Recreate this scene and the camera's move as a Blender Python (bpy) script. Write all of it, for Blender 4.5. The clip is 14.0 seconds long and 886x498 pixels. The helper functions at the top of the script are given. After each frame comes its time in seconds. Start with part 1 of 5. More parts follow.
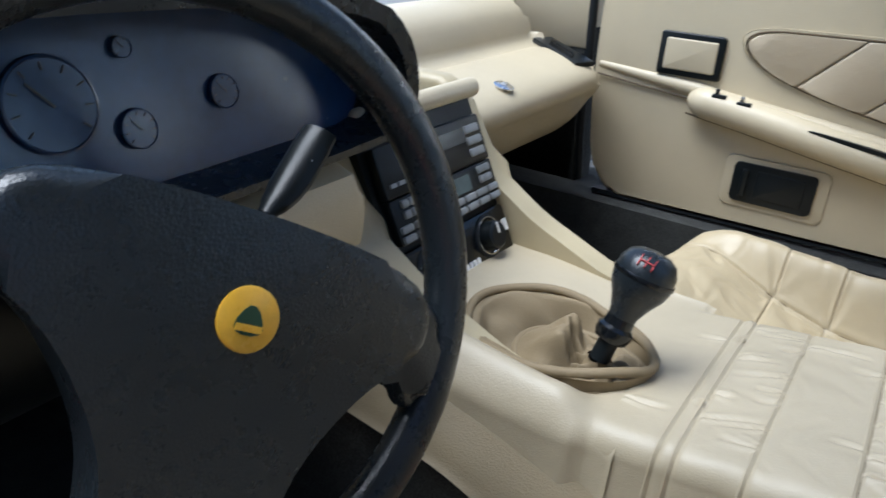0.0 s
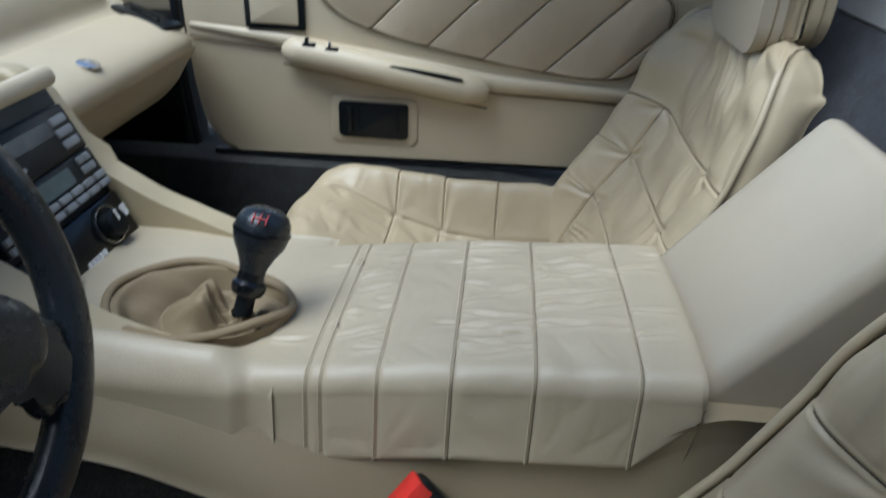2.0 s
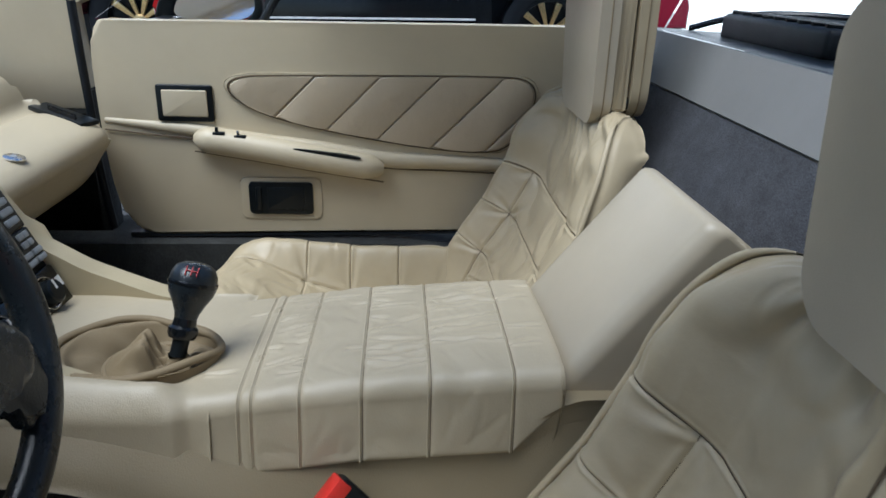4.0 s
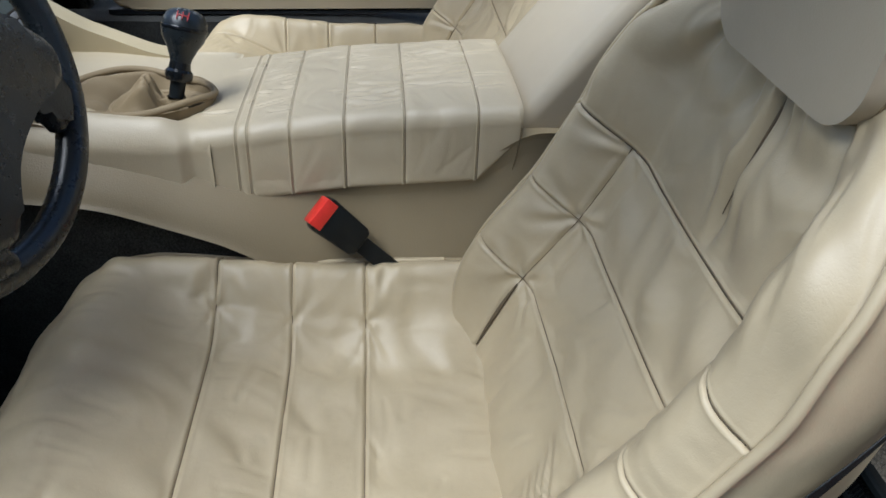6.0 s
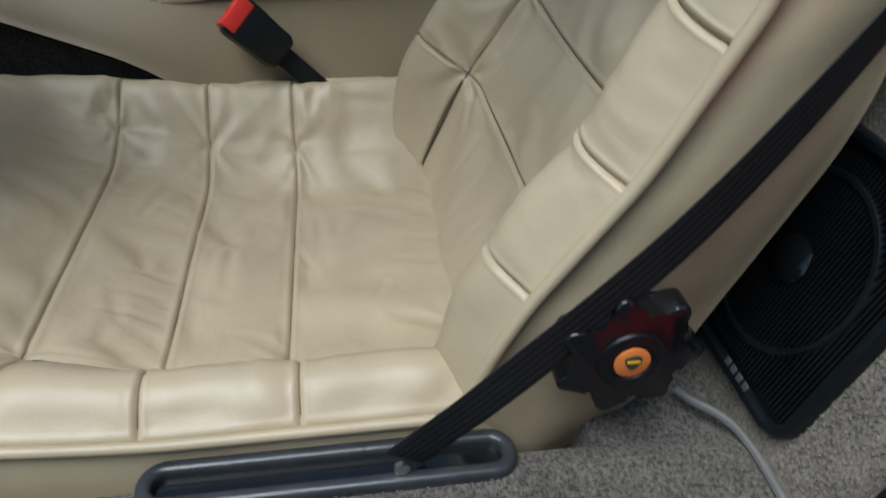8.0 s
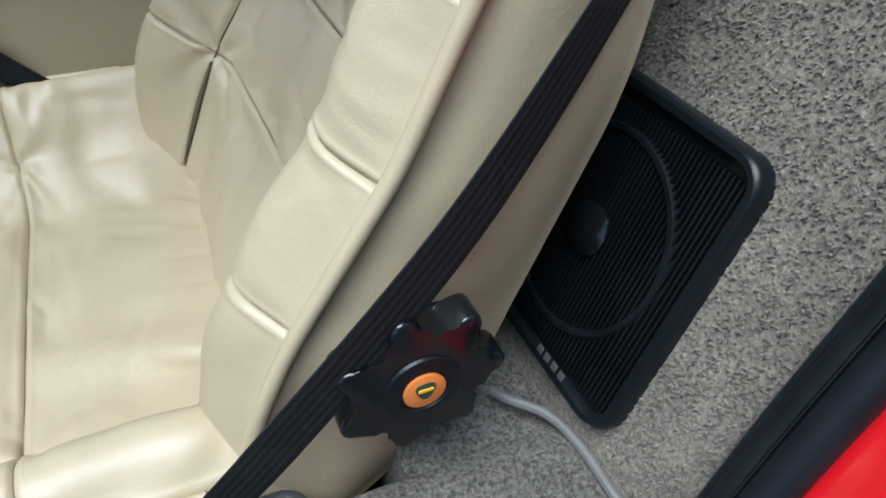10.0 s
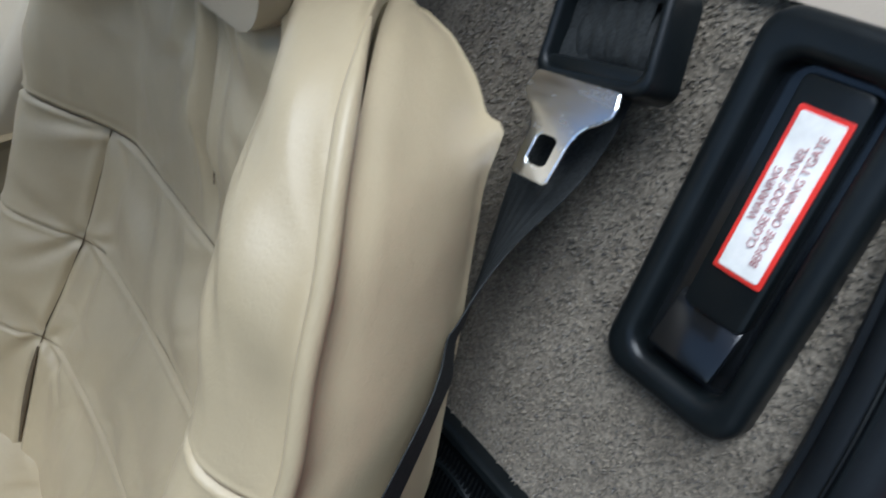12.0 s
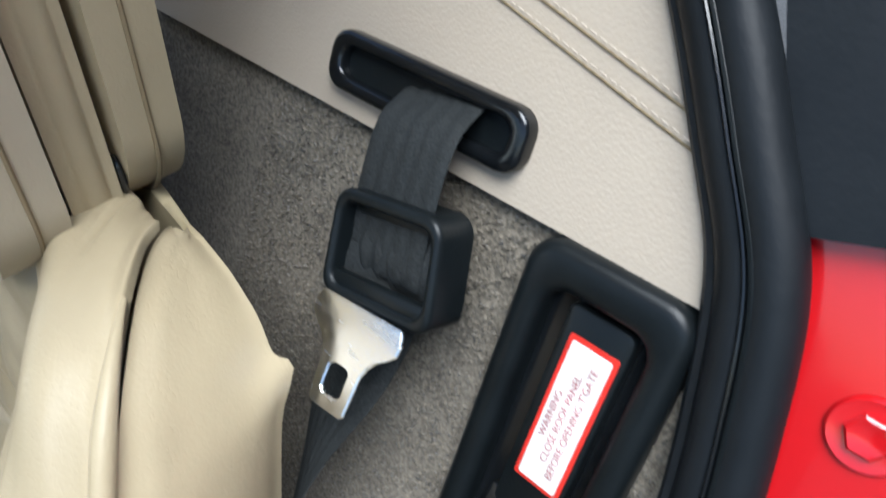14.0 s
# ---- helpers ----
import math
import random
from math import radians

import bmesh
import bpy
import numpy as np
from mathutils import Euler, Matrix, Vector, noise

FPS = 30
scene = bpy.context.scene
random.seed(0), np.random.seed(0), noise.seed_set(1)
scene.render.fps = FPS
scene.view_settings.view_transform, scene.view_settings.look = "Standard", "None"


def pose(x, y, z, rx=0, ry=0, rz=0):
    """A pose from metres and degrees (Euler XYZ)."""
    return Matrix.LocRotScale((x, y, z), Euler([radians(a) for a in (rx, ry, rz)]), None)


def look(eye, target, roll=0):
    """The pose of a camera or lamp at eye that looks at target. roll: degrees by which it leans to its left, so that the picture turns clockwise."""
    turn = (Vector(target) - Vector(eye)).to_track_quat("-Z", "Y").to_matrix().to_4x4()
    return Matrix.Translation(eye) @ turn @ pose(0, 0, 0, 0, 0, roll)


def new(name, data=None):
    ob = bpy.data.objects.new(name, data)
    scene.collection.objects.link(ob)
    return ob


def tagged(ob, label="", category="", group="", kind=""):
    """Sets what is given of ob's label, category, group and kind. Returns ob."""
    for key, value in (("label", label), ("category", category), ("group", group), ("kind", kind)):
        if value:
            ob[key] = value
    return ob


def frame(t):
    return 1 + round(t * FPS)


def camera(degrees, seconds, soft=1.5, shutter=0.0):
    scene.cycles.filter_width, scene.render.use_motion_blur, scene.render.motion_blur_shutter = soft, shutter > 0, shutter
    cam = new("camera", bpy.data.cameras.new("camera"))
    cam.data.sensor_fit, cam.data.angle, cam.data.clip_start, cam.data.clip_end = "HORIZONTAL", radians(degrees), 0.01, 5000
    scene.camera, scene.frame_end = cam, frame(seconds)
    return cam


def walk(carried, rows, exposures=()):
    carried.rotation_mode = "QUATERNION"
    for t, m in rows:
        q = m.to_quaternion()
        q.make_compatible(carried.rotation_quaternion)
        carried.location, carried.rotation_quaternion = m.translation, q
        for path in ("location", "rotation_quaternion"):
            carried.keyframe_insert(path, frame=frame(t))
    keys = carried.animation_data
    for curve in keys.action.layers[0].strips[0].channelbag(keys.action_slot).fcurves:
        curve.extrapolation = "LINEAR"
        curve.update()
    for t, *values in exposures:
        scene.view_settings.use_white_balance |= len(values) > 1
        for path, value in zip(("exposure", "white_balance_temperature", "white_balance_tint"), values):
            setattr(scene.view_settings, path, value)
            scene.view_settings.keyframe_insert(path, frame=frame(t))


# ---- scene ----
cam = camera(64.3, 14.0, shutter=0.4)
PATH = [
    (0, (-0.577, 0.355, 0.759), (0.912, 1.363, -0.117), 3.0),
    (0.5, (-0.583, 0.335, 0.775), (1.015, 1.162, -0.097), 3.1),
    (1, (-0.578, 0.3, 0.772), (1.088, 0.85, -0.189), 2.4),
    (1.5, (-0.59, 0.293, 0.789), (1.036, 0.526, -0.352), 2.7),
    (2, (-0.612, 0.303, 0.797), (1.134, 0.418, -0.171), 2.8),
    (2.5, (-0.651, 0.29, 0.797), (1.229, 0.295, 0.114), 1.7),
    (2.7, (-0.659, 0.287, 0.802), (1.23, 0.244, 0.145), 1.8),
    (4.8, (-0.846, 0.284, 0.82), (0.948, 0.081, -0.041), 2.9),
    (5, (-0.863, 0.287, 0.806), (0.894, 0.086, -0.129), 3.1),
    (5.5, (-0.88, 0.286, 0.8), (0.755, 0.091, -0.336), 3.3),
    (6, (-0.894, 0.281, 0.789), (0.703, 0.104, -0.402), 3.0),
    (6.5, (-0.908, 0.284, 0.763), (0.678, 0.119, -0.445), 2.8),
    (7, (-0.931, 0.259, 0.69), (0.669, 0.12, -0.503), 2.5),
    (7.5, (-0.937, 0.241, 0.631), (0.663, 0.096, -0.56), 1.2),
    (8, (-0.943, 0.243, 0.562), (0.65, -0.002, -0.623), 1.3),
    (8.2, (-0.94, 0.233, 0.542), (0.645, -0.049, -0.643), 1.0),
    (10.3, (-0.868, 0.167, 0.536), (0.537, -0.544, -0.697), 1.3),
    (10.5, (-0.862, 0.159, 0.553), (0.544, -0.592, -0.656), 0.8),
    (11, (-0.833, 0.136, 0.605), (0.542, -0.693, -0.587), 1.4),
    (11.5, (-0.81, 0.113, 0.652), (0.55, -0.749, -0.534), 2.0),
    (12, (-0.815, 0.107, 0.708), (0.473, -0.859, -0.479), 2.6),
    (12.5, (-0.817, 0.064, 0.736), (0.369, -0.954, -0.512), 0.7),
    (13, (-0.824, 0.042, 0.748), (0.281, -1.066, -0.498), 1.0),
    (13.5, (-0.816, 0.036, 0.763), (0.232, -1.117, -0.491), 2.2),
    (14, (-0.781, 0.026, 0.8), (0.232, -1.118, -0.49), 2.7),
]
walk(cam, [(t, look(eye, target, roll)) for t, eye, target, roll in PATH],
     exposures=[(0.0, 0.30, 5700, 8), (1.5, -0.14, 5650, 8), (2.5, -0.18, 5400, 5), (5.0, -0.15, 5850, 8), (6.0, 0.05, 5850, 8), (8.2, -0.24, 5850, 7), (10.3, 0.45, 5550, 6), (11.0, 0.20, 5500, 6), (12.0, -0.03, 5700, 7), (13.0, 0.38, 5900, 7), (14.0, 0.50, 5950, 7)])


# ---- world, sun and exposure ----
world = bpy.data.worlds.new("sky")
scene.world = world
world.use_nodes = True
wn = world.node_tree
sky = wn.nodes.new("ShaderNodeTexSky")
sky.sky_type = 'NISHITA'
sky.sun_disc = False
SUN_UP, SUN_ROUND = radians(67), radians(-40)
sky.sun_elevation, sky.sun_rotation = SUN_UP, SUN_ROUND
wn.links.new(sky.outputs[0], wn.nodes["Background"].inputs[0])
wn.nodes["Background"].inputs[1].default_value = 0.15
sun_data = bpy.data.lights.new("sun", 'SUN')
sun_data.energy, sun_data.angle, sun_data.color = 4.6, radians(42), (1.0, 0.99, 0.97)
sun = new("sun", sun_data)
sun.rotation_euler = Vector((math.sin(SUN_ROUND) * math.cos(SUN_UP), math.cos(SUN_ROUND) * math.cos(SUN_UP), math.sin(SUN_UP))).to_track_quat('Z', 'Y').to_euler()


# ---- materials ----
def shader(name):
    m = bpy.data.materials.new(name)
    m.use_nodes = True
    nt = m.node_tree
    return m, nt, nt.nodes["Principled BSDF"]


def noise_node(nt, scale, detail=4.0, rough=0.55, stretch=None):
    tc = nt.nodes.new("ShaderNodeTexCoord")
    n = nt.nodes.new("ShaderNodeTexNoise")
    n.inputs["Scale"].default_value = scale
    n.inputs["Detail"].default_value = detail
    n.inputs["Roughness"].default_value = rough
    if stretch:
        mp = nt.nodes.new("ShaderNodeMapping")
        mp.inputs["Scale"].default_value = stretch
        nt.links.new(tc.outputs["Object"], mp.inputs["Vector"])
        nt.links.new(mp.outputs["Vector"], n.inputs["Vector"])
    else:
        nt.links.new(tc.outputs["Object"], n.inputs["Vector"])
    return n


def ramp_node(nt, src, stops):
    r = nt.nodes.new("ShaderNodeValToRGB")
    while len(r.color_ramp.elements) < len(stops):
        r.color_ramp.elements.new(0.5)
    for e, (p, c) in zip(r.color_ramp.elements, stops):
        e.position = p
        e.color = (*c, 1)
    nt.links.new(src, r.inputs["Fac"])
    return r


def mix_color(nt, fac, a, b, mode='MIX'):
    m = nt.nodes.new("ShaderNodeMix")
    m.data_type, m.blend_type = 'RGBA', mode
    if isinstance(fac, (int, float)):
        m.inputs[0].default_value = fac
    else:
        nt.links.new(fac, m.inputs[0])
    for src, slot in ((a, 6), (b, 7)):
        if isinstance(src, tuple):
            m.inputs[slot].default_value = (*src, 1)
        else:
            nt.links.new(src, m.inputs[slot])
    return m.outputs[2]


def bump_node(nt, src, strength, distance, before=None):
    b = nt.nodes.new("ShaderNodeBump")
    b.inputs["Strength"].default_value = strength
    b.inputs["Distance"].default_value = distance
    nt.links.new(src, b.inputs["Height"])
    if before:
        nt.links.new(before.outputs[0], b.inputs["Normal"])
    return b


def scaled(c, k):
    return tuple(min(1.0, v * k) for v in c)


def leather(name, color, rough=0.42, grain=0.25, wear=0.5, creases=0.3, spec=0.5):
    """Coated leather: pebble grain, soft creases, faint soiling."""
    m, nt, p = shader(name)
    big = noise_node(nt, 7.0, 5.0, 0.6)
    tone = ramp_node(nt, big.outputs["Fac"], [(0.3, scaled(color, 1 - 0.16 * wear)), (0.7, scaled(color, 1 + 0.08 * wear))])
    spot = noise_node(nt, 38.0, 6.0, 0.7)
    soil = ramp_node(nt, spot.outputs["Fac"], [(0.34, scaled((0.80, 0.74, 0.66), 1)), (0.52, (1, 1, 1))])
    nt.links.new(mix_color(nt, 0.10 * wear, tone.outputs[0], soil.outputs[0], 'MULTIPLY'), p.inputs["Base Color"])
    r = ramp_node(nt, spot.outputs["Fac"], [(0.3, (rough + 0.03,) * 3), (0.75, (rough - 0.02,) * 3)])
    nt.links.new(r.outputs[0], p.inputs["Roughness"])
    tc = nt.nodes.new("ShaderNodeTexCoord")
    v = nt.nodes.new("ShaderNodeTexVoronoi")
    v.inputs["Scale"].default_value = 620
    nt.links.new(tc.outputs["Object"], v.inputs["Vector"])
    b = bump_node(nt, v.outputs["Distance"], grain, 0.0006)
    soft = noise_node(nt, 26.0, 4.0, 0.55)
    b2 = bump_node(nt, soft.outputs["Fac"], creases, 0.004, b)
    lines = nt.nodes.new("ShaderNodeTexVoronoi")
    lines.feature = 'DISTANCE_TO_EDGE'
    lines.inputs["Scale"].default_value = 70
    warp = noise_node(nt, 30.0, 4.0, 0.6)
    shift = nt.nodes.new("ShaderNodeMix")
    shift.data_type = 'VECTOR'
    shift.inputs[0].default_value = 0.12
    nt.links.new(tc.outputs["Object"], shift.inputs[4])
    nt.links.new(warp.outputs["Color"], shift.inputs[5])
    nt.links.new(shift.outputs[1], lines.inputs["Vector"])
    fine = ramp_node(nt, lines.outputs["Distance"], [(0.0, (0, 0, 0)), (0.07, (1, 1, 1))])
    b3 = bump_node(nt, fine.outputs[0], 0.11 * wear, 0.0012, b2)
    nt.links.new(b3.outputs[0], p.inputs["Normal"])
    p.inputs["Specular IOR Level"].default_value = spec
    return m


def plastic(name, color, rough=0.45, grain=0.2, scale=500, spec=0.5):
    """Moulded plastic or rubber with a fine grain and handling marks."""
    m, nt, p = shader(name)
    n = noise_node(nt, 25.0, 5.0, 0.65)
    tone = ramp_node(nt, n.outputs["Fac"], [(0.3, scaled(color, 0.8)), (0.7, scaled(color, 1.25))])
    nt.links.new(tone.outputs[0], p.inputs["Base Color"])
    r = ramp_node(nt, n.outputs["Fac"], [(0.3, (rough - 0.05,) * 3), (0.7, (rough + 0.08,) * 3)])
    nt.links.new(r.outputs[0], p.inputs["Roughness"])
    f = noise_node(nt, scale, 2.0)
    b = bump_node(nt, f.outputs["Fac"], grain, 0.0005)
    nt.links.new(b.outputs[0], p.inputs["Normal"])
    p.inputs["Specular IOR Level"].default_value = spec
    return m


def carpet(name, dark, light, scale=420, sheen=0.25):
    """Cut-pile carpet: mottled tufts with brushed patches."""
    m, nt, p = shader(name)
    f = noise_node(nt, scale, 3.0, 0.7)
    big = noise_node(nt, 32.0, 5.0, 0.6)
    fine = ramp_node(nt, f.outputs["Fac"], [(0.36, dark), (0.64, light)])
    patch = ramp_node(nt, big.outputs["Fac"], [(0.3, (0.74, 0.73, 0.72)), (0.68, (1.10, 1.10, 1.10))])
    nt.links.new(mix_color(nt, 1.0, fine.outputs[0], patch.outputs[0], 'MULTIPLY'), p.inputs["Base Color"])
    p.inputs["Roughness"].default_value = 0.95
    p.inputs["Specular IOR Level"].default_value = 0.1
    p.inputs["Sheen Weight"].default_value = sheen
    b = bump_node(nt, f.outputs["Fac"], 0.4, 0.0025)
    nt.links.new(b.outputs[0], p.inputs["Normal"])
    return m


def metal(name, color, rough=0.25):
    m, nt, p = shader(name)
    n = noise_node(nt, 60.0, 4.0, 0.6, (1, 1, 6))
    r = ramp_node(nt, n.outputs["Fac"], [(0.3, (rough - 0.08,) * 3), (0.7, (rough + 0.12,) * 3)])
    nt.links.new(r.outputs[0], p.inputs["Roughness"])
    p.inputs["Base Color"].default_value = (*color, 1)
    p.inputs["Metallic"].default_value = 1.0
    return m


def paint(name, color, rough=0.18, coat=0.6):
    m, nt, p = shader(name)
    n = noise_node(nt, 9.0, 4.0, 0.6)
    tone = ramp_node(nt, n.outputs["Fac"], [(0.3, scaled(color, 0.9)), (0.7, scaled(color, 1.06))])
    nt.links.new(tone.outputs[0], p.inputs["Base Color"])
    p.inputs["Roughness"].default_value = rough
    p.inputs["Coat Weight"].default_value = coat
    p.inputs["Coat Roughness"].default_value = 0.06
    return m


def webbing(name, color):
    """Woven belt: fine cross ribs."""
    m, nt, p = shader(name)
    n = noise_node(nt, 900.0, 2.0)
    tone = ramp_node(nt, n.outputs["Fac"], [(0.3, scaled(color, 0.6)), (0.7, scaled(color, 1.4))])
    nt.links.new(tone.outputs[0], p.inputs["Base Color"])
    p.inputs["Roughness"].default_value = 0.6
    p.inputs["Specular IOR Level"].default_value = 0.15
    b = bump_node(nt, n.outputs["Fac"], 0.4, 0.0008)
    nt.links.new(b.outputs[0], p.inputs["Normal"])
    return m


def glass(name, color=(1, 1, 1), rough=0.0):
    m, nt, p = shader(name)
    p.inputs["Base Color"].default_value = (*color, 1)
    p.inputs["Roughness"].default_value = rough
    p.inputs["Transmission Weight"].default_value = 1.0
    p.inputs["IOR"].default_value = 1.02
    return m


TAN = (0.43, 0.353, 0.224)
HIDE = leather("seat_hide", TAN, 0.42, 0.09, 0.7, 0.22, 0.48)
HIDE_COVER = leather("cover_hide", (0.425, 0.36, 0.245), 0.48, 0.2, 0.6, 0.2, 0.65)
HIDE_TRIM = leather("trim_hide", (0.42, 0.35, 0.215), 0.42, 0.3, 0.5, 0.12)
HIDE_DOOR = leather("door_hide", (0.52, 0.44, 0.295), 0.42, 0.3, 0.4, 0.12)
HIDE_PANEL = leather("pink_beige_hide", (0.45, 0.382, 0.300), 0.45, 0.2, 0.4, 0.06)
# trim hide darkened: the shade on the tunnel is put into its colour
HIDE_TUNNEL_SHADE = leather("tunnel_hide_shade", (0.25, 0.20, 0.12), 0.45, 0.3, 0.4, 0.10)
HIDE_PALE = leather("pale_hide", (0.42, 0.36, 0.26), 0.36, 0.10, 0.4, 0.06)
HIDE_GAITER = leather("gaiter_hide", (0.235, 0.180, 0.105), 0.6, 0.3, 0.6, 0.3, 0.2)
GREY_TRIM = leather("grey_trim", (0.20, 0.194, 0.182), 0.55, 0.3, 0.5, 0.1)
CARPET = carpet("taupe_carpet", (0.088, 0.077, 0.060), (0.235, 0.205, 0.160), 420)
# the taupe carpet again, darkened for the shade on the sill and step
CARPET_SILL_SHADE = carpet("sill_carpet_shade", (0.045, 0.041, 0.035), (0.165, 0.152, 0.130), 380, 0.08)
CORD_GREY = plastic("grey_cable", (0.13, 0.125, 0.115), 0.5)
DIM_PRINT = plastic("dim_print", (0.055, 0.055, 0.055), 0.5)
CARPET_DARK = carpet("dark_carpet", (0.022, 0.023, 0.022), (0.060, 0.061, 0.057), 420, 0.04)
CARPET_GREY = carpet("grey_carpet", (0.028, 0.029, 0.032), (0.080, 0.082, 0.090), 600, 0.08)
BLACK = plastic("black_plastic", (0.0055, 0.0075, 0.0085), 0.34, 0.2, 500, 0.28)
GREY_PLASTIC = plastic("grey_plastic", (0.030, 0.033, 0.036), 0.3)
BLACK_GLOSS = plastic("gloss_black", (0.005, 0.006, 0.007), 0.16, 0.05)
BLACK_SOFT = leather("black_hide", (0.012, 0.016, 0.019), 0.27, 0.25, 0.08, 0.05, 0.5)
RUBBER = plastic("rubber", (0.0065, 0.0085, 0.0105), 0.5, 0.4, 250, 0.3)
# blue of the sky reflected in the glass is put into this base colour
SKY_NAVY = plastic("instrument_glass_sky", (0.010, 0.036, 0.105), 0.20, 0.02, 500, 0.8)
WEB = webbing("belt_webbing", (0.023, 0.0255, 0.026))
# brown of seam thread, also used for shade drawn into creases and under rolls
SEAM_AND_SHADE = plastic("seam_and_shade_brown", (0.10, 0.072, 0.040), 0.8, 0.2)
CHROME = metal("chrome", (0.86, 0.87, 0.88), 0.2)
STEEL = metal("steel", (0.6, 0.6, 0.6), 0.3)
RED = plastic("red_plastic", (0.62, 0.03, 0.02), 0.35)
BODY_RED = paint("red_paint", (0.58, 0.008, 0.012))
DARK_RED = paint("dark_red_paint", (0.28, 0.01, 0.03))
MARK_RED = plastic("dull_red_print", (0.36, 0.03, 0.03), 0.5)
WHITE = plastic("white_print", (0.78, 0.77, 0.73), 0.5)
GREY_PRINT = plastic("grey_print", (0.32, 0.33, 0.34), 0.5)
PINK_PRINT = plastic("pale_red_print", (0.42, 0.20, 0.20), 0.5)
YELLOW = plastic("yellow_enamel", (0.72, 0.40, 0.03), 0.3)
ORANGE = plastic("orange_enamel", (0.65, 0.20, 0.04), 0.35)
GREEN = plastic("green_enamel", (0.02, 0.06, 0.03), 0.3)
LCD = plastic("display", (0.10, 0.13, 0.13), 0.15, 0.02)
BUTTON = plastic("grey_button", (0.24, 0.25, 0.25), 0.4)
PANE = glass("window_glass")
WALL_WHITE = plastic("white_wall", (0.78, 0.78, 0.76), 0.8, 0.3, 60)
GROUND_GREY = carpet("concrete", (0.26, 0.26, 0.25), (0.36, 0.35, 0.34), 60)
ASPHALT = carpet("asphalt", (0.035, 0.035, 0.036), (0.075, 0.074, 0.072), 90)
BRICK = plastic("brick_clay", (0.30, 0.13, 0.09), 0.85, 0.5, 200)
BRASS = metal("gold_rim", (0.72, 0.50, 0.22), 0.3)
MIRROR = metal("mirror_silver", (0.9, 0.9, 0.9), 0.09)


# ---- mesh helpers ----
def thing(name, at, label, category, group="", kind=""):
    ob = new(name)
    ob.location = at
    return tagged(ob, label, category, group, kind)


def put_under(ob, parent):
    if parent is not None:
        ob.parent = parent
        if parent.parent is None:
            ob.matrix_parent_inverse = parent.matrix_basis.inverted()
    return ob


def shape(name, verts, faces, mat, parent=None, label="", smooth=True):
    me = bpy.data.meshes.new(name)
    me.from_pydata([tuple(v) for v in verts], [], [tuple(f) for f in faces])
    me.polygons.foreach_set("use_smooth", [smooth] * len(me.polygons))
    me.materials.append(mat)
    me.update()
    ob = new(name, me)
    if label:
        ob["label"] = label
    return put_under(ob, parent)


def part(name, bm, mat, parent=None, label="", smooth=True):
    bmesh.ops.recalc_face_normals(bm, faces=bm.faces)
    me = bpy.data.meshes.new(name)
    bm.to_mesh(me)
    bm.free()
    me.polygons.foreach_set("use_smooth", [smooth] * len(me.polygons))
    me.materials.append(mat)
    if smooth:
        me.set_sharp_from_angle(angle=radians(38))
    ob = new(name, me)
    if label:
        ob["label"] = label
    return put_under(ob, parent)


def box_bm(sx, sy, sz, bevel=0.0, seg=3, m=None):
    bm = bmesh.new()
    bmesh.ops.create_cube(bm, size=1.0, matrix=Matrix.Diagonal((sx, sy, sz, 1)))
    if bevel:
        bmesh.ops.bevel(bm, geom=bm.edges[:], offset=bevel, segments=seg, profile=0.5, affect='EDGES')
    if m is not None:
        bm.transform(m)
    return bm


def prism_bm(outline, depth, m, bevel=0.0, seg=3, top_only=False):
    """A plate: the outline in its own x, y; depth along its z; then moved by m."""
    bm = bmesh.new()
    low = [bm.verts.new((x, y, 0)) for x, y in outline]
    high = [bm.verts.new((x, y, depth)) for x, y in outline]
    n = len(outline)
    bm.faces.new(low[::-1])
    top = bm.faces.new(high)
    for i in range(n):
        bm.faces.new((low[i], low[(i + 1) % n], high[(i + 1) % n], high[i]))
    if bevel:
        edges = list(top.edges) if top_only else [e for e in bm.edges if abs(e.verts[0].co.z - e.verts[1].co.z) < 1e-9]
        bmesh.ops.bevel(bm, geom=edges, offset=bevel, segments=seg, profile=0.5, affect='EDGES')
    bm.transform(m)
    return bm


def rounded(w, h, r, n=6):
    """Outline of a rounded rectangle, centred."""
    out = []
    for cx, cy, a0 in ((w / 2 - r, h / 2 - r, 0), (-w / 2 + r, h / 2 - r, 90), (-w / 2 + r, -h / 2 + r, 180), (w / 2 - r, -h / 2 + r, 270)):
        for i in range(n + 1):
            a = radians(a0 + 90 * i / n)
            out.append((cx + r * math.cos(a), cy + r * math.sin(a)))
    return out


def smooth_outline(points, times=2):
    """Corner cutting of a closed outline."""
    for _ in range(times):
        out = []
        for i, p in enumerate(points):
            q = points[(i + 1) % len(points)]
            out.append(tuple(0.75 * a + 0.25 * b for a, b in zip(p, q)))
            out.append(tuple(0.25 * a + 0.75 * b for a, b in zip(p, q)))
        points = out
    return points


def ring_bm(outer, inner, depth, m, bevel=0.0, seg=3):
    """A frame between two outlines with as many points each."""
    bm = bmesh.new()
    n = len(outer)
    rows = [[bm.verts.new((x, y, z)) for x, y in o] for o, z in ((outer, 0), (outer, depth), (inner, depth), (inner, 0))]
    for a in range(4):
        b = (a + 1) % 4
        for i in range(n):
            j = (i + 1) % n
            bm.faces.new((rows[a][i], rows[a][j], rows[b][j], rows[b][i]))
    if bevel:
        edges = [e for e in bm.edges if abs(e.verts[0].co.z - depth) < 1e-9 and abs(e.verts[1].co.z - depth) < 1e-9
                 and ((e.verts[0] in rows[1]) == (e.verts[1] in rows[1]))]
        bmesh.ops.bevel(bm, geom=edges, offset=bevel, segments=seg, profile=0.5, affect='EDGES')
    bm.transform(m)
    return bm


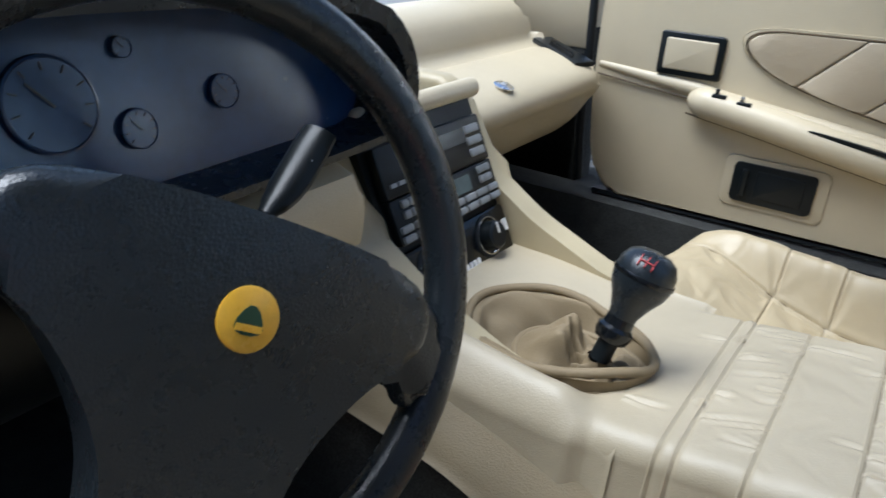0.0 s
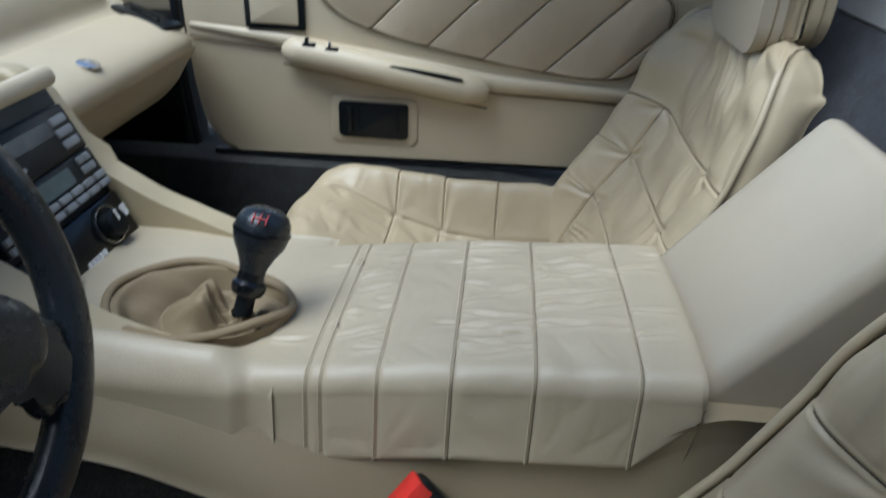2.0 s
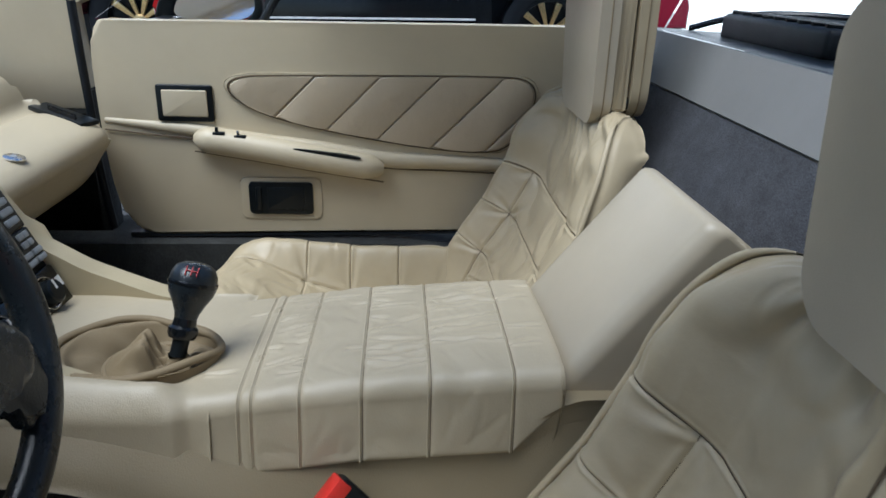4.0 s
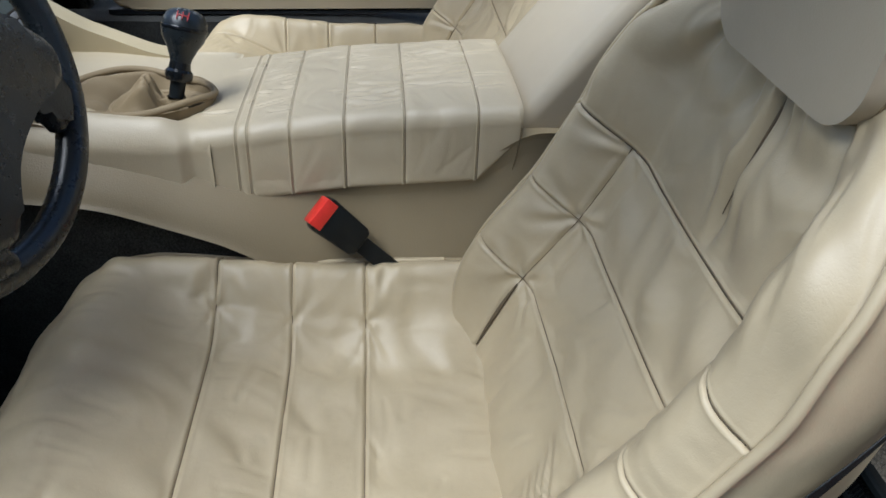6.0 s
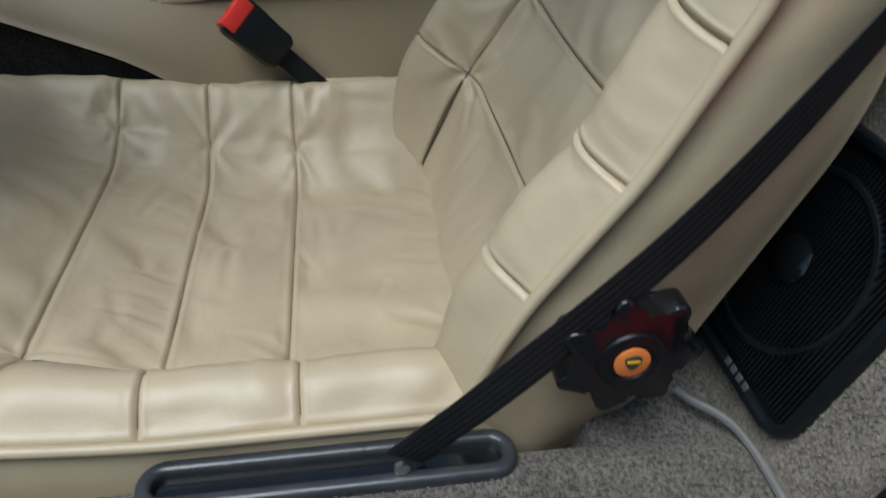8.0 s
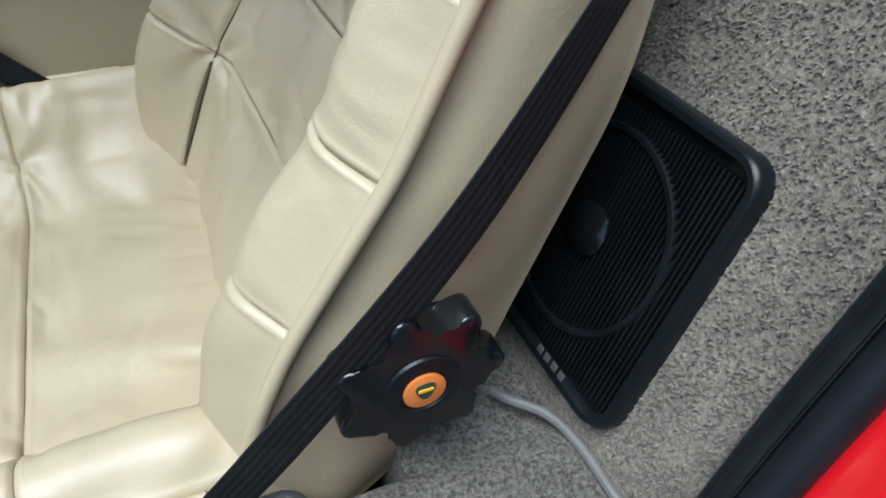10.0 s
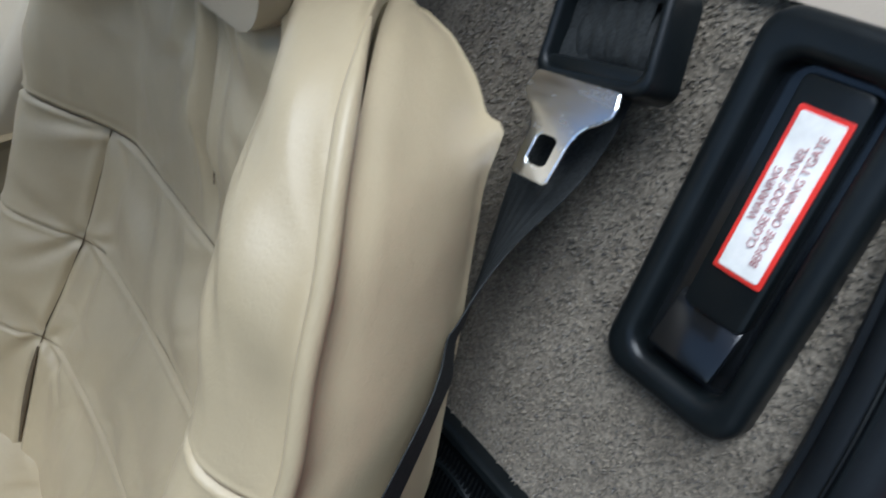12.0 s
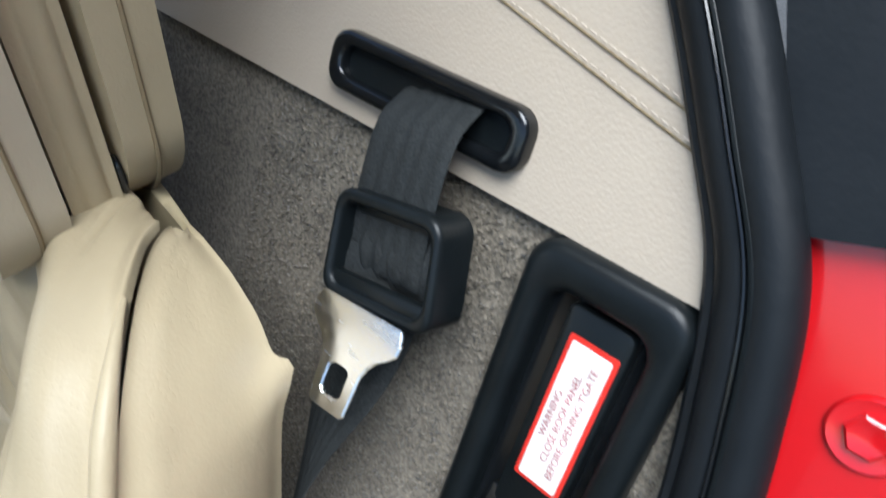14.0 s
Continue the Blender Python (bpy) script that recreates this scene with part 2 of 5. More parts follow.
def spline(points, n):
    """A smooth open path of n steps through the points."""
    pts = [Vector(p) for p in points]
    pts = [2 * pts[0] - pts[1]] + pts + [2 * pts[-1] - pts[-2]]
    out = []
    for s in range(n + 1):
        u = s / n * (len(pts) - 3)
        i = min(int(u), len(pts) - 4)
        f = u - i
        p0, p1, p2, p3 = pts[i:i + 4]
        out.append(0.5 * ((2 * p1) + (p2 - p0) * f + (2 * p0 - 5 * p1 + 4 * p2 - p3) * f * f + (3 * p1 - p0 - 3 * p2 + p3) * f ** 3))
    return out


def tube_bm(path, radius, sides=10, closed=False, flat=1.0, up=None):
    """A round or flattened cord along a path; radius may be a list."""
    bm = bmesh.new()
    path = [Vector(p) for p in path]
    n = len(path)
    rad = radius if isinstance(radius, (list, tuple)) else [radius] * n
    prev = Vector(up) if up else None
    rings = []
    for i, p in enumerate(path):
        if closed:
            d = (path[(i + 1) % n] - path[i - 1]).normalized()
        else:
            d = (path[min(i + 1, n - 1)] - path[max(i - 1, 0)]).normalized()
        if prev is None:
            prev = Vector((0, 0, 1)) if abs(d.z) < 0.9 else Vector((1, 0, 0))
        a = (prev - d * prev.dot(d)).normalized()
        if up is None:
            prev = a
        b = d.cross(a)
        rings.append([bm.verts.new(p + (a * math.cos(2 * math.pi * k / sides) * flat + b * math.sin(2 * math.pi * k / sides)) * rad[i]) for k in range(sides)])
    for i in range(n if closed else n - 1):
        r, s = rings[i], rings[(i + 1) % n]
        for k in range(sides):
            bm.faces.new((r[k], r[(k + 1) % sides], s[(k + 1) % sides], s[k]))
    if not closed:
        bm.faces.new(rings[0][::-1])
        bm.faces.new(rings[-1])
    return bm


def lathe_bm(profile, m, sides=32):
    """Turned about its own z: profile of (radius, z)."""
    bm = bmesh.new()
    rings = []
    for r, z in profile:
        if r < 1e-6:
            rings.append([bm.verts.new((0, 0, z))])
        else:
            rings.append([bm.verts.new((r * math.cos(2 * math.pi * k / sides), r * math.sin(2 * math.pi * k / sides), z)) for k in range(sides)])
    for a, b in zip(rings, rings[1:]):
        for k in range(sides):
            j = (k + 1) % sides
            f = [a[k % len(a)], a[j % len(a)], b[j % len(b)], b[k % len(b)]]
            f = [v for i, v in enumerate(f) if v not in f[:i]]
            if len(f) > 2:
                bm.faces.new(f)
    bm.transform(m)
    return bm


def strap_bm(path, across, width, thick=0.0016, ribs=5):
    """A flat belt along a path; across gives its width direction at each step. Low ribs run lengthwise."""
    bm = bmesh.new()
    rows = []
    n = len(path)
    cols = 4 * ribs
    for i in range(n):
        d = (Vector(path[min(i + 1, n - 1)]) - Vector(path[max(i - 1, 0)])).normalized()
        a = Vector(across[i])
        a = (a - d * a.dot(d)).normalized()
        u = a.cross(d).normalized()
        row = []
        for side in (1, -1):
            for k in range(cols + 1):
                f = k / cols - 0.5
                if side < 0:
                    f = -f
                h = thick * (0.5 + 0.22 * math.cos(2 * math.pi * ribs * f)) * side
                if abs(f) > 0.499:
                    h *= 0.3
                row.append(bm.verts.new(Vector(path[i]) + a * (f * (width if isinstance(width, float) else width[i])) + u * h))
        rows.append(row)
    m = len(rows[0])
    for r, s in zip(rows, rows[1:]):
        for k in range(m):
            bm.faces.new((r[k], r[(k + 1) % m], s[(k + 1) % m], s[k]))
    bm.faces.new(rows[0][::-1])
    bm.faces.new(rows[-1])
    return bm


def lerp_table(table):
    xs, ys = [a for a, _ in table], [b for _, b in table]
    return lambda t: np.interp(t, xs, ys)


def soft_table(table, width):
    """The same with rounded bends."""
    f = lerp_table(table)
    return lambda t: (f(t - width) + 2 * f(t - width / 2) + 2 * f(t) + 2 * f(t + width / 2) + f(t + width)) / 8


def step(a, b, t):
    t = np.clip((t - a) / (b - a), 0, 1)
    return t * t * (3 - 2 * t)


def near_line(u, v, a, b):
    """Distance from the segment a-b, and how far along."""
    a, b = np.array(a, float), np.array(b, float)
    d = b - a
    t = np.clip(((u - a[0]) * d[0] + (v - a[1]) * d[1]) / (d @ d), 0, 1)
    return np.hypot(u - a[0] - t * d[0], v - a[1] - t * d[1]), t


def gathers(u, v, folds):
    """Height of creases: rows of (start, end, depth, width); deepest at the start, running out at the end."""
    h = np.zeros_like(u)
    for a, b, depth, width in folds:
        dist, t = near_line(u, v, a, b)
        w = width * (0.5 + 0.8 * t)
        fade = (1 - t) ** 0.7 * step(0.0, 0.08, t + 0.04)
        h += depth * fade * (-np.exp(-(dist / w) ** 2) + 0.55 * np.exp(-((dist - 1.9 * w) / (1.2 * w)) ** 2))
    return h


def ripples(u, v, seed, amount):
    """Soft slackness of hide: crossing waves and a few sharper wrinkles."""
    r = random.Random(seed)
    h = np.zeros_like(u)
    wob = 0.012 * np.sin(37 * u + r.uniform(0, 6)) + 0.010 * np.sin(29 * v + r.uniform(0, 6))
    for k in range(7):
        a, wl = r.uniform(0, math.pi), r.uniform(0.045, 0.11)
        h += amount * wl * 9 * np.sin(2 * np.pi * (u * math.cos(a) + v * math.sin(a) + wob) / wl + r.uniform(0, 6)) / 7
    for k in range(3):
        a, wl = r.uniform(0, math.pi), r.uniform(0.04, 0.08)
        f = np.sin(2 * np.pi * (u * math.cos(a) + v * math.sin(a) + 1.6 * wob) / wl + r.uniform(0, 6))
        gate = np.sin(2 * np.pi * (u * -math.sin(a) + v * math.cos(a) + wob) / (2.3 * wl) + r.uniform(0, 6))
        h -= amount * 0.16 * np.maximum(f - 0.6, 0) / 0.4 * np.maximum(gate, 0)
    return h


def hide_panel(name, base, u0, u1, v0, v1, mat, parent, cell=0.005, groove=0.005, roll=0.007, puff=0.003, folds=(), label="", sewn=(1, 1, 1, 1), metric=(1.0, 1.0), slack=0.0, cord=0.0):
    """One sewn piece of hide on the surface base(u, v): it dips into its seams and swells between them."""
    nu = max(4, int(abs(u1 - u0) * metric[0] / cell))
    nv = max(4, int(abs(v1 - v0) * metric[1] / cell))
    warp = lambda n: (np.arange(n + 1) / n - 0.035 * np.sin(2 * np.pi * np.arange(n + 1) / n) * 1.6)
    U, V = np.meshgrid(u0 + (u1 - u0) * warp(nu), v0 + (v1 - v0) * warp(nv), indexing="ij")
    P = np.stack(base(U, V), -1)
    e = 1e-3
    du = (np.stack(base(U + e, V), -1) - np.stack(base(U - e, V), -1))
    dv = (np.stack(base(U, V + e), -1) - np.stack(base(U, V - e), -1))
    N = np.cross(du, dv)
    N /= np.maximum(np.linalg.norm(N, axis=-1, keepdims=True), 1e-9)
    big = 1.0
    d = np.minimum(np.minimum((U - u0) * metric[0] if sewn[0] else big, (u1 - U) * metric[0] if sewn[1] else big),
                   np.minimum((V - v0) * metric[1] if sewn[2] else big, (v1 - V) * metric[1] if sewn[3] else big))
    H = -groove * np.exp(-np.maximum(d, 0) / roll) + puff * (1 - np.exp(-np.maximum(d, 0) / 0.03))
    H = H + gathers(U * metric[0], V * metric[1], folds)
    if cord:
        H = H + cord * np.exp(-((d - 0.0036) / 0.0016) ** 2)
    if slack:
        H = H + ripples(U * metric[0], V * metric[1], int(abs(u0 * 71 + v0 * 913 + P[0, 0, 0] * 37) * 10), slack) * np.clip(d / 0.012, 0.15, 1)
    P = P + N * H[..., None]
    verts = P.reshape(-1, 3)
    idx = np.arange((nu + 1) * (nv + 1)).reshape(nu + 1, nv + 1)
    faces = np.stack([idx[:-1, :-1], idx[1:, :-1], idx[1:, 1:], idx[:-1, 1:]], -1).reshape(-1, 4)
    return shape(name, verts.tolist(), faces.tolist(), mat, parent, label)


def surface_line(base, a, b, parent, sink=0.0022, radius=0.0010, n=40, mat=None):
    """A dark line on base(u, v): sewn, in the valley of seams, and as shade drawn into creases."""
    t = np.linspace(0, 1, n + 1)
    U, V = a[0] + (b[0] - a[0]) * t, a[1] + (b[1] - a[1]) * t
    e = 1e-3
    P = np.stack(base(U, V), -1)
    N = np.cross(np.stack(base(U + e, V), -1) - np.stack(base(U - e, V), -1), np.stack(base(U, V + e), -1) - np.stack(base(U, V - e), -1))
    N /= np.maximum(np.linalg.norm(N, axis=-1, keepdims=True), 1e-9)
    return part("seam_or_shade", tube_bm((P - N * sink).tolist(), radius, 6), mat or SEAM_AND_SHADE, parent)


# ---- the car's shell: x to its right, y ahead, z up from the cabin floor ----
def wall_box(name, lo, hi, mat, label, category, bevel=0.004):
    c = [(a + b) / 2 for a, b in zip(lo, hi)]
    ob = part(name, box_bm(*[b - a for a, b in zip(lo, hi)], bevel, 2, Matrix.Translation(c)), mat)
    return tagged(ob, label, category, kind="structure")


def extruded(name, profile, x0, x1, mat, parent=None, label="", bevel=0.0, seg=3):
    """A profile of (y, z) drawn out along x."""
    m = Matrix(((0, 0, 1, x0), (1, 0, 0, 0), (0, 1, 0, 0), (0, 0, 0, 1)))
    return part(name, prism_bm(profile, x1 - x0, m, bevel, seg), mat, parent, label)


LEAN_BACK = 0.375


def bulk(x, z, out=0.0):
    """A point on the sloping rear bulkhead, raised by out."""
    n = Vector((0, 1, LEAN_BACK)).normalized()
    return Vector((x, 0.062 - LEAN_BACK * z, z)) + n * out


def bulk_pose(x, z, out=0.0):
    n = Vector((0, 1, LEAN_BACK)).normalized()
    up = Vector((0, -LEAN_BACK, 1)).normalized()
    side = up.cross(n)
    m = Matrix((side, up, n)).transposed().to_4x4()
    m.translation = bulk(x, z, out)
    return m


tagged(wall_box("floor", (-0.66, -0.10, -0.05), (0.70, 1.75, 0.0), CARPET_DARK, "dark grey carpeted cabin floor", "floor"))
firewall = wall_box("wall_front", (-0.80, 1.70, 0.0), (0.80, 1.75, 0.62), CARPET_DARK, "dark carpeted front wall of the footwells", "wall")


def slab(name, outline, mat, label, category, pose_m, depth):
    return tagged(part(name, prism_bm(outline, -depth, pose_m), mat), label, category, kind="structure")


# rear bulkhead: carpet below, trim band above, glass over it
BK0 = bulk_pose(0, 0)
S = math.hypot(1, LEAN_BACK)
slab("wall_rear", [(-0.78, -0.05), (0.78, -0.05), (0.78, 0.632 * S), (-0.78, 0.632 * S)][::-1], CARPET, "taupe carpet on the sloping rear bulkhead", "wall", BK0, 0.05)
slab("trim_band_rear", [(-0.80, 0.633 * S), (0.33, 0.633 * S), (0.33, 0.716 * S), (-0.80, 0.716 * S)][::-1], GREY_TRIM, "grey hide band along the top of the rear bulkhead", "trim", bulk_pose(0, 0, 0.006), 0.05)
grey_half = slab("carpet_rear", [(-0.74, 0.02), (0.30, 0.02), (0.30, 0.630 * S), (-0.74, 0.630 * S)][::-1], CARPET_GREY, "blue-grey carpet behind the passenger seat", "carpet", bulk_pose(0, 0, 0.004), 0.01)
slab("rear_window", [(-0.62, 0.72 * S), (0.62, 0.72 * S), (0.55, 0.98 * S), (-0.55, 0.98 * S)][::-1], PANE, "clear upright rear window glass", "window", bulk_pose(0, 0, -0.008), 0.004)

# roof frame out of view, its width and opening set to shape cabin light
roof_m = Matrix.Translation((0, 0.08, 0.965))
roof = part("roof", ring_bm(rounded(1.22, 0.90, 0.05, 5), rounded(0.63, 0.76, 0.05, 5), 0.03, roof_m, 0.008, 2), HIDE_TRIM)
tagged(roof, "unseen beige-lined roof frame round the open roof panel", "roof", kind="structure")
wall_box("wall_left_front", (-0.80, 0.98, 0.0), (-0.74, 1.75, 0.60), CARPET_DARK, "dark carpeted side of the driver's footwell", "wall")
wall_box("wall_right_front", (0.735, 0.915, 0.0), (0.80, 1.75, 0.56), CARPET_DARK, "dark carpeted side of the passenger footwell", "wall")
sill_r = extruded("sill_right", smooth_outline([(-0.20, 0.0), (1.75, 0.0), (1.75, 0.245), (-0.20, 0.262)], 1), 0.655, 0.84, CARPET_DARK)
tagged(sill_r, "dark carpeted door sill under the passenger door", "sill", kind="structure")
sill_prof = [(-0.83, -0.2), (-0.650, 0.0), (-0.650, 0.165), (-0.662, 0.183), (-0.68, 0.188), (-0.765, 0.188), (-0.79, 0.175), (-0.82, 0.12)]
sill_l = part("sill_left", prism_bm([(x, z) for x, z in sill_prof], 1.3, Matrix(((1, 0, 0, 0), (0, 0, -1, 1.20), (0, 1, 0, 0), (0, 0, 0, 1)))), CARPET_SILL_SHADE)
tagged(sill_l, "taupe carpeted driver's door sill beside the seat", "sill", kind="structure")


# ---- tunnel and centre console ----
tunnel = thing("centre_console", (0, 0.4, 0), "beige hide-covered centre tunnel and console between the seats", "console")
side_top = soft_table([(-0.2, 0.408), (0.105, 0.408), (0.165, 0.362), (0.46, 0.36), (0.60, 0.40), (0.70, 0.43), (0.90, 0.50)], 0.02)
side_low = soft_table([(-0.2, 0.10), (0.30, 0.16), (0.456, 0.275), (0.60, 0.335), (0.90, 0.37)], 0.03)


def tunnel_side(sign):
    def base(u, v):
        y = -0.10 + v
        w = 0.150 + 0.048 * step(0, 1, 1 - u) ** 0.75 + 0.003 * np.sin(9 * v)
        z = side_low(y) + (side_top(y) - side_low(y)) * u
        return np.where(sign > 0, w - 0.036, -w), y, z
    return base


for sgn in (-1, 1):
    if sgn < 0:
        hide_panel("side_panel", lambda u, v: tunnel_side(-1)(u, 0.85 - v), 0, 1, 0, 0.85, HIDE_TUNNEL_SHADE, tunnel, 0.008, 0.004, 0.006, 0.004, metric=(0.15, 1))
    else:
        hide_panel("side_panel", tunnel_side(1), 0, 1, 0, 0.85, HIDE_TUNNEL_SHADE, tunnel, 0.008, 0.004, 0.006, 0.004, metric=(0.15, 1))
extruded("core", [(-0.15, 0.0), (0.75, 0.0), (0.75, 0.36), (0.48, 0.35), (0.16, 0.35), (0.11, 0.400), (-0.15, 0.400)], -0.155, 0.118, HIDE_TUNNEL_SHADE, tunnel)
extruded("lower_carpet", [(-0.15, 0.0), (1.6, 0.0), (1.6, 0.36), (0.75, 0.34), (0.60, 0.325), (0.456, 0.265), (0.30, 0.15), (-0.15, 0.10)], -0.185, 0.150, CARPET_DARK, tunnel, "dark carpet along the foot of the tunnel")

# fitted hide cover over the tunnel's top
cover = thing("console_cover", (0, 0.3, 0.34), "wrinkled cream leather cover fitted over the centre tunnel", "cover")
cover_top = soft_table([(0.05, 0.438), (0.16, 0.434), (0.32, 0.424), (0.44, 0.4085), (0.47, 0.4035), (0.490, 0.4020), (0.60, 0.4020)], 0.010)
HALF, SIDE, CORNER = 0.152, 0.088, 0.022


def cover_base(u, v):
    """u: round the section from the driver's side; v: rearwards from the front end."""
    y = 0.492 - v
    top = cover_top(y)
    flat = HALF - CORNER
    arc = CORNER * np.pi / 2
    a = np.abs(u)
    on_arc = np.clip((a - flat) / arc, 0, 1) * np.pi / 2
    down = np.maximum(a - flat - arc, 0) * (1 - 0.80 * np.clip((v - 0.329) / 0.052, 0, 1))
    x = np.where(a < flat, a, flat + CORNER * np.sin(on_arc)) + 0.15 * down
    z = top - CORNER * (1 - np.cos(on_arc)) - down + 0.004 * (1 - (np.minimum(a, flat) / flat) ** 2) * step(0.0, 0.08, v)
    return np.sign(u) * x, y, z


def cover_base_f(u, v):
    x, y, z = cover_base(u, v)
    x = -x * 0.885 - 0.0175
    return x, y, z - 0.045 * np.maximum(x + 0.10, 0)


HU = HALF - CORNER + CORNER * math.pi / 2 + SIDE - CORNER
rnd = random.Random(4)
cover_seams = [0.0, 0.047, 0.060, 0.109, 0.172, 0.242, 0.329, 0.381]
ruched = {0: 2, 2: 15, 3: 3, 4: 16, 5: 20, 6: 4}
for i, (a, b) in enumerate(zip(cover_seams, cover_seams[1:])):
    folds = []
    for k in range(ruched.get(i, 2)):
        u = rnd.uniform(-0.125, 0.110)
        at_end = rnd.random() < 0.5
        ln = (b - a) * rnd.uniform(0.35, 0.95)
        s0 = (u, b - 0.001) if at_end else (u, a + 0.001)
        s1 = (u + (0.014 if at_end else -0.014) * rnd.uniform(-0.3, 1.3), b - ln if at_end else a + ln)
        folds.append((s0, s1, rnd.uniform(0.0030, 0.0060), rnd.uniform(0.0024, 0.0042)))
    hide_panel("panel", cover_base_f, -HU, HU, a, b, HIDE_COVER, cover, 0.0020, 0.0017, 0.0018, 0.0012 if i else 0.0004, folds, sewn=(1, 1, 1 if i else 0, 1), slack=(0.0035 if i < 6 else 0.0) if i else 0.002)
for v in cover_seams[1:-1]:
    if v > 0.11:
        surface_line(cover_base_f, (-HU, v), (HU, v), cover, 0.0014, 0.0005, 60)
    surface_line(cover_base_f, (-HU, v - 0.0030), (HU, v - 0.0030), cover, 0.0006, 0.0012, 60, HIDE_COVER)
hide_panel("rear_panel", lambda u, v: (cover_base_f(u, 0.381 + 0 * v)[0], 0.111 + 0.12 * v, cover_base_f(u, 0.381 + 0 * v)[2] - v), -HU, HU, 0.0, 0.055, HIDE_COVER, cover, 0.006)

# console head: gaiter well, shoulders and radio housing
def head_base(u, v):
    """Console top from the cover's front end towards the dashboard; u runs from the passenger side over the driver's shoulder."""
    y = 0.475 + v
    half = 0.153 + 0.010 * step(0.0, 0.2, v)
    r = 0.024
    t = u - (half - r)
    on_arc = np.clip(t / (r * np.pi / 2), 0, 1) * np.pi / 2
    down = np.maximum(t - r * np.pi / 2, 0)
    x = np.where(t < 0, u, half - r + r * np.sin(on_arc)) + 0.13 * down + 0.007 * step(0.020, 0.038, v) * step(-0.004, 0.03, t)
    z = 0.402 + 0.010 * step(0.06, 0.20, v) - r * (1 - np.cos(on_arc)) - down
    z = z + (0.014 * np.exp(-((u - 0.134) / 0.017) ** 2) - 0.007 * np.exp(-((u - 0.104) / 0.010) ** 2)) * step(0.022, 0.06, v)
    dish = ((u - 0.056) / 0.068) ** 2 + ((y - 0.573) / 0.088) ** 2
    z = z - 0.042 * (1 - step(0.62, 1.0, dish)) - 0.045 * np.clip(0.10 - u, 0, 0.3) - 0.0025 * (1 - step(0.004, 0.012, v))
    return -x, y, z


hide_panel("console_top", head_base, -0.118, 0.230, 0.0, 0.27, HIDE_COVER, tunnel, 0.003, 0.003, 0.004, 0.001)
surface_line(head_base, (0.230, 0.018), (0.230, 0.25), tunnel, 0.0, 0.0014)


wing_edge = soft_table([(0.50, 0.385), (0.60, 0.402), (0.69, 0.438), (0.755, 0.478), (0.79, 0.535), (0.812, 0.575), (0.90, 0.60)], 0.012)
for sgn in (-1, 1):
    ys = [0.50 + 0.33 * k / 22 for k in range(23)]
    outline = [(y, float(wing_edge(y))) for y in ys] + [(0.90, 0.58), (0.95, 0.30), (0.60, 0.30), (0.50, 0.34)]
    x0 = 0.096 if sgn > 0 else -0.150
    wing = extruded("wing", outline, x0, x0 + 0.050 if sgn < 0 else x0 + 0.034, HIDE_TRIM, tunnel, "hide-covered side of the radio housing", 0.010, 4)

gaiter = thing("gear_lever", (-0.075, 0.52, 0.41), "black gear knob on a crumpled beige leather gaiter", "gear lever")
ring = [(-0.056 + 0.067 * math.cos(a) * (1 + 0.2 * min(0, math.sin(a))), 0.574 + 0.090 * math.sin(a), 0.411 + 0.004 * math.sin(2 * a) + 0.0015 * math.sin(5 * a)) for a in [2 * math.pi * k / 60 for k in range(60)]]
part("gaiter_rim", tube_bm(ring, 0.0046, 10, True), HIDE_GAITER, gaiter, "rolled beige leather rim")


def gaiter_base(u, v):
    """Bowl of slack hide from the rim (v=0) down to the foot of the inner sleeve (v=1)."""
    v = np.clip(v, 0, 1)
    cx, cy = -0.056 - 0.011 * v, 0.571 - 0.022 * v
    r = 1 - 0.36 * v + 0.03 * np.sin(4 * u + 5 * v) * np.sin(np.pi * v)
    z = 0.411 + np.interp(v, [0, 0.12, 0.35, 0.7, 1.0], [0.0, 0.001, -0.014, -0.032, -0.030]) + 0.007 * np.sin(np.pi * v) * np.sin(3 * u + 3 * v + 0.7) + 0.0045 * np.sin(np.pi * v) * np.sin(7 * u - 6 * v)
    return cx - 0.066 * r * np.cos(u), cy + 0.088 * r * np.sin(u), z


def sleeve_base(u, v):
    """Inner sleeve: a rolled lip in the bowl; ahead of the lever a tall lapped fold that drops sharply into a crumpled pocket."""
    v = np.clip(v, 0, 1)
    cx, cy = -0.066 - 0.013 * v, 0.550 - 0.025 * v
    w = np.mod(u + 0.05 + np.pi, 2 * np.pi) - np.pi
    tall = step(0.15, 0.75, w) * (1 - step(2.3, 3.0, w))
    crumple = np.clip((v - 0.14) / 0.2, 0, 1) * np.clip((1 - v) / 0.15, 0, 1)
    r = np.interp(v, [0, 0.08, 0.16, 0.58, 0.66, 0.84, 1], [0.95, 1.0, 0.97, 0.42, 0.34, 0.26, 0.17])
    r = r + 0.05 * crumple * np.sin(4 * u + 9 * v) + 0.025 * np.sin(3 * u + 1)
    high = np.interp(v, [0, 0.08, 0.16, 0.58, 0.66, 0.84, 1], [0.376, 0.393, 0.398, 0.438, 0.410, 0.404, 0.416])
    low = np.interp(v, [0, 0.08, 0.16, 0.40, 0.66, 0.84, 1], [0.376, 0.393, 0.398, 0.394, 0.405, 0.402, 0.416])
    z = low + (high - low) * tall + crumple * (0.0045 * np.sin(6 * u - 8 * v) + 0.003 * np.sin(11 * u + 13 * v)) * (1 - 0.6 * tall * (v < 0.6))
    return cx - 0.049 * r * np.cos(u), cy + 0.062 * r * np.sin(u), z


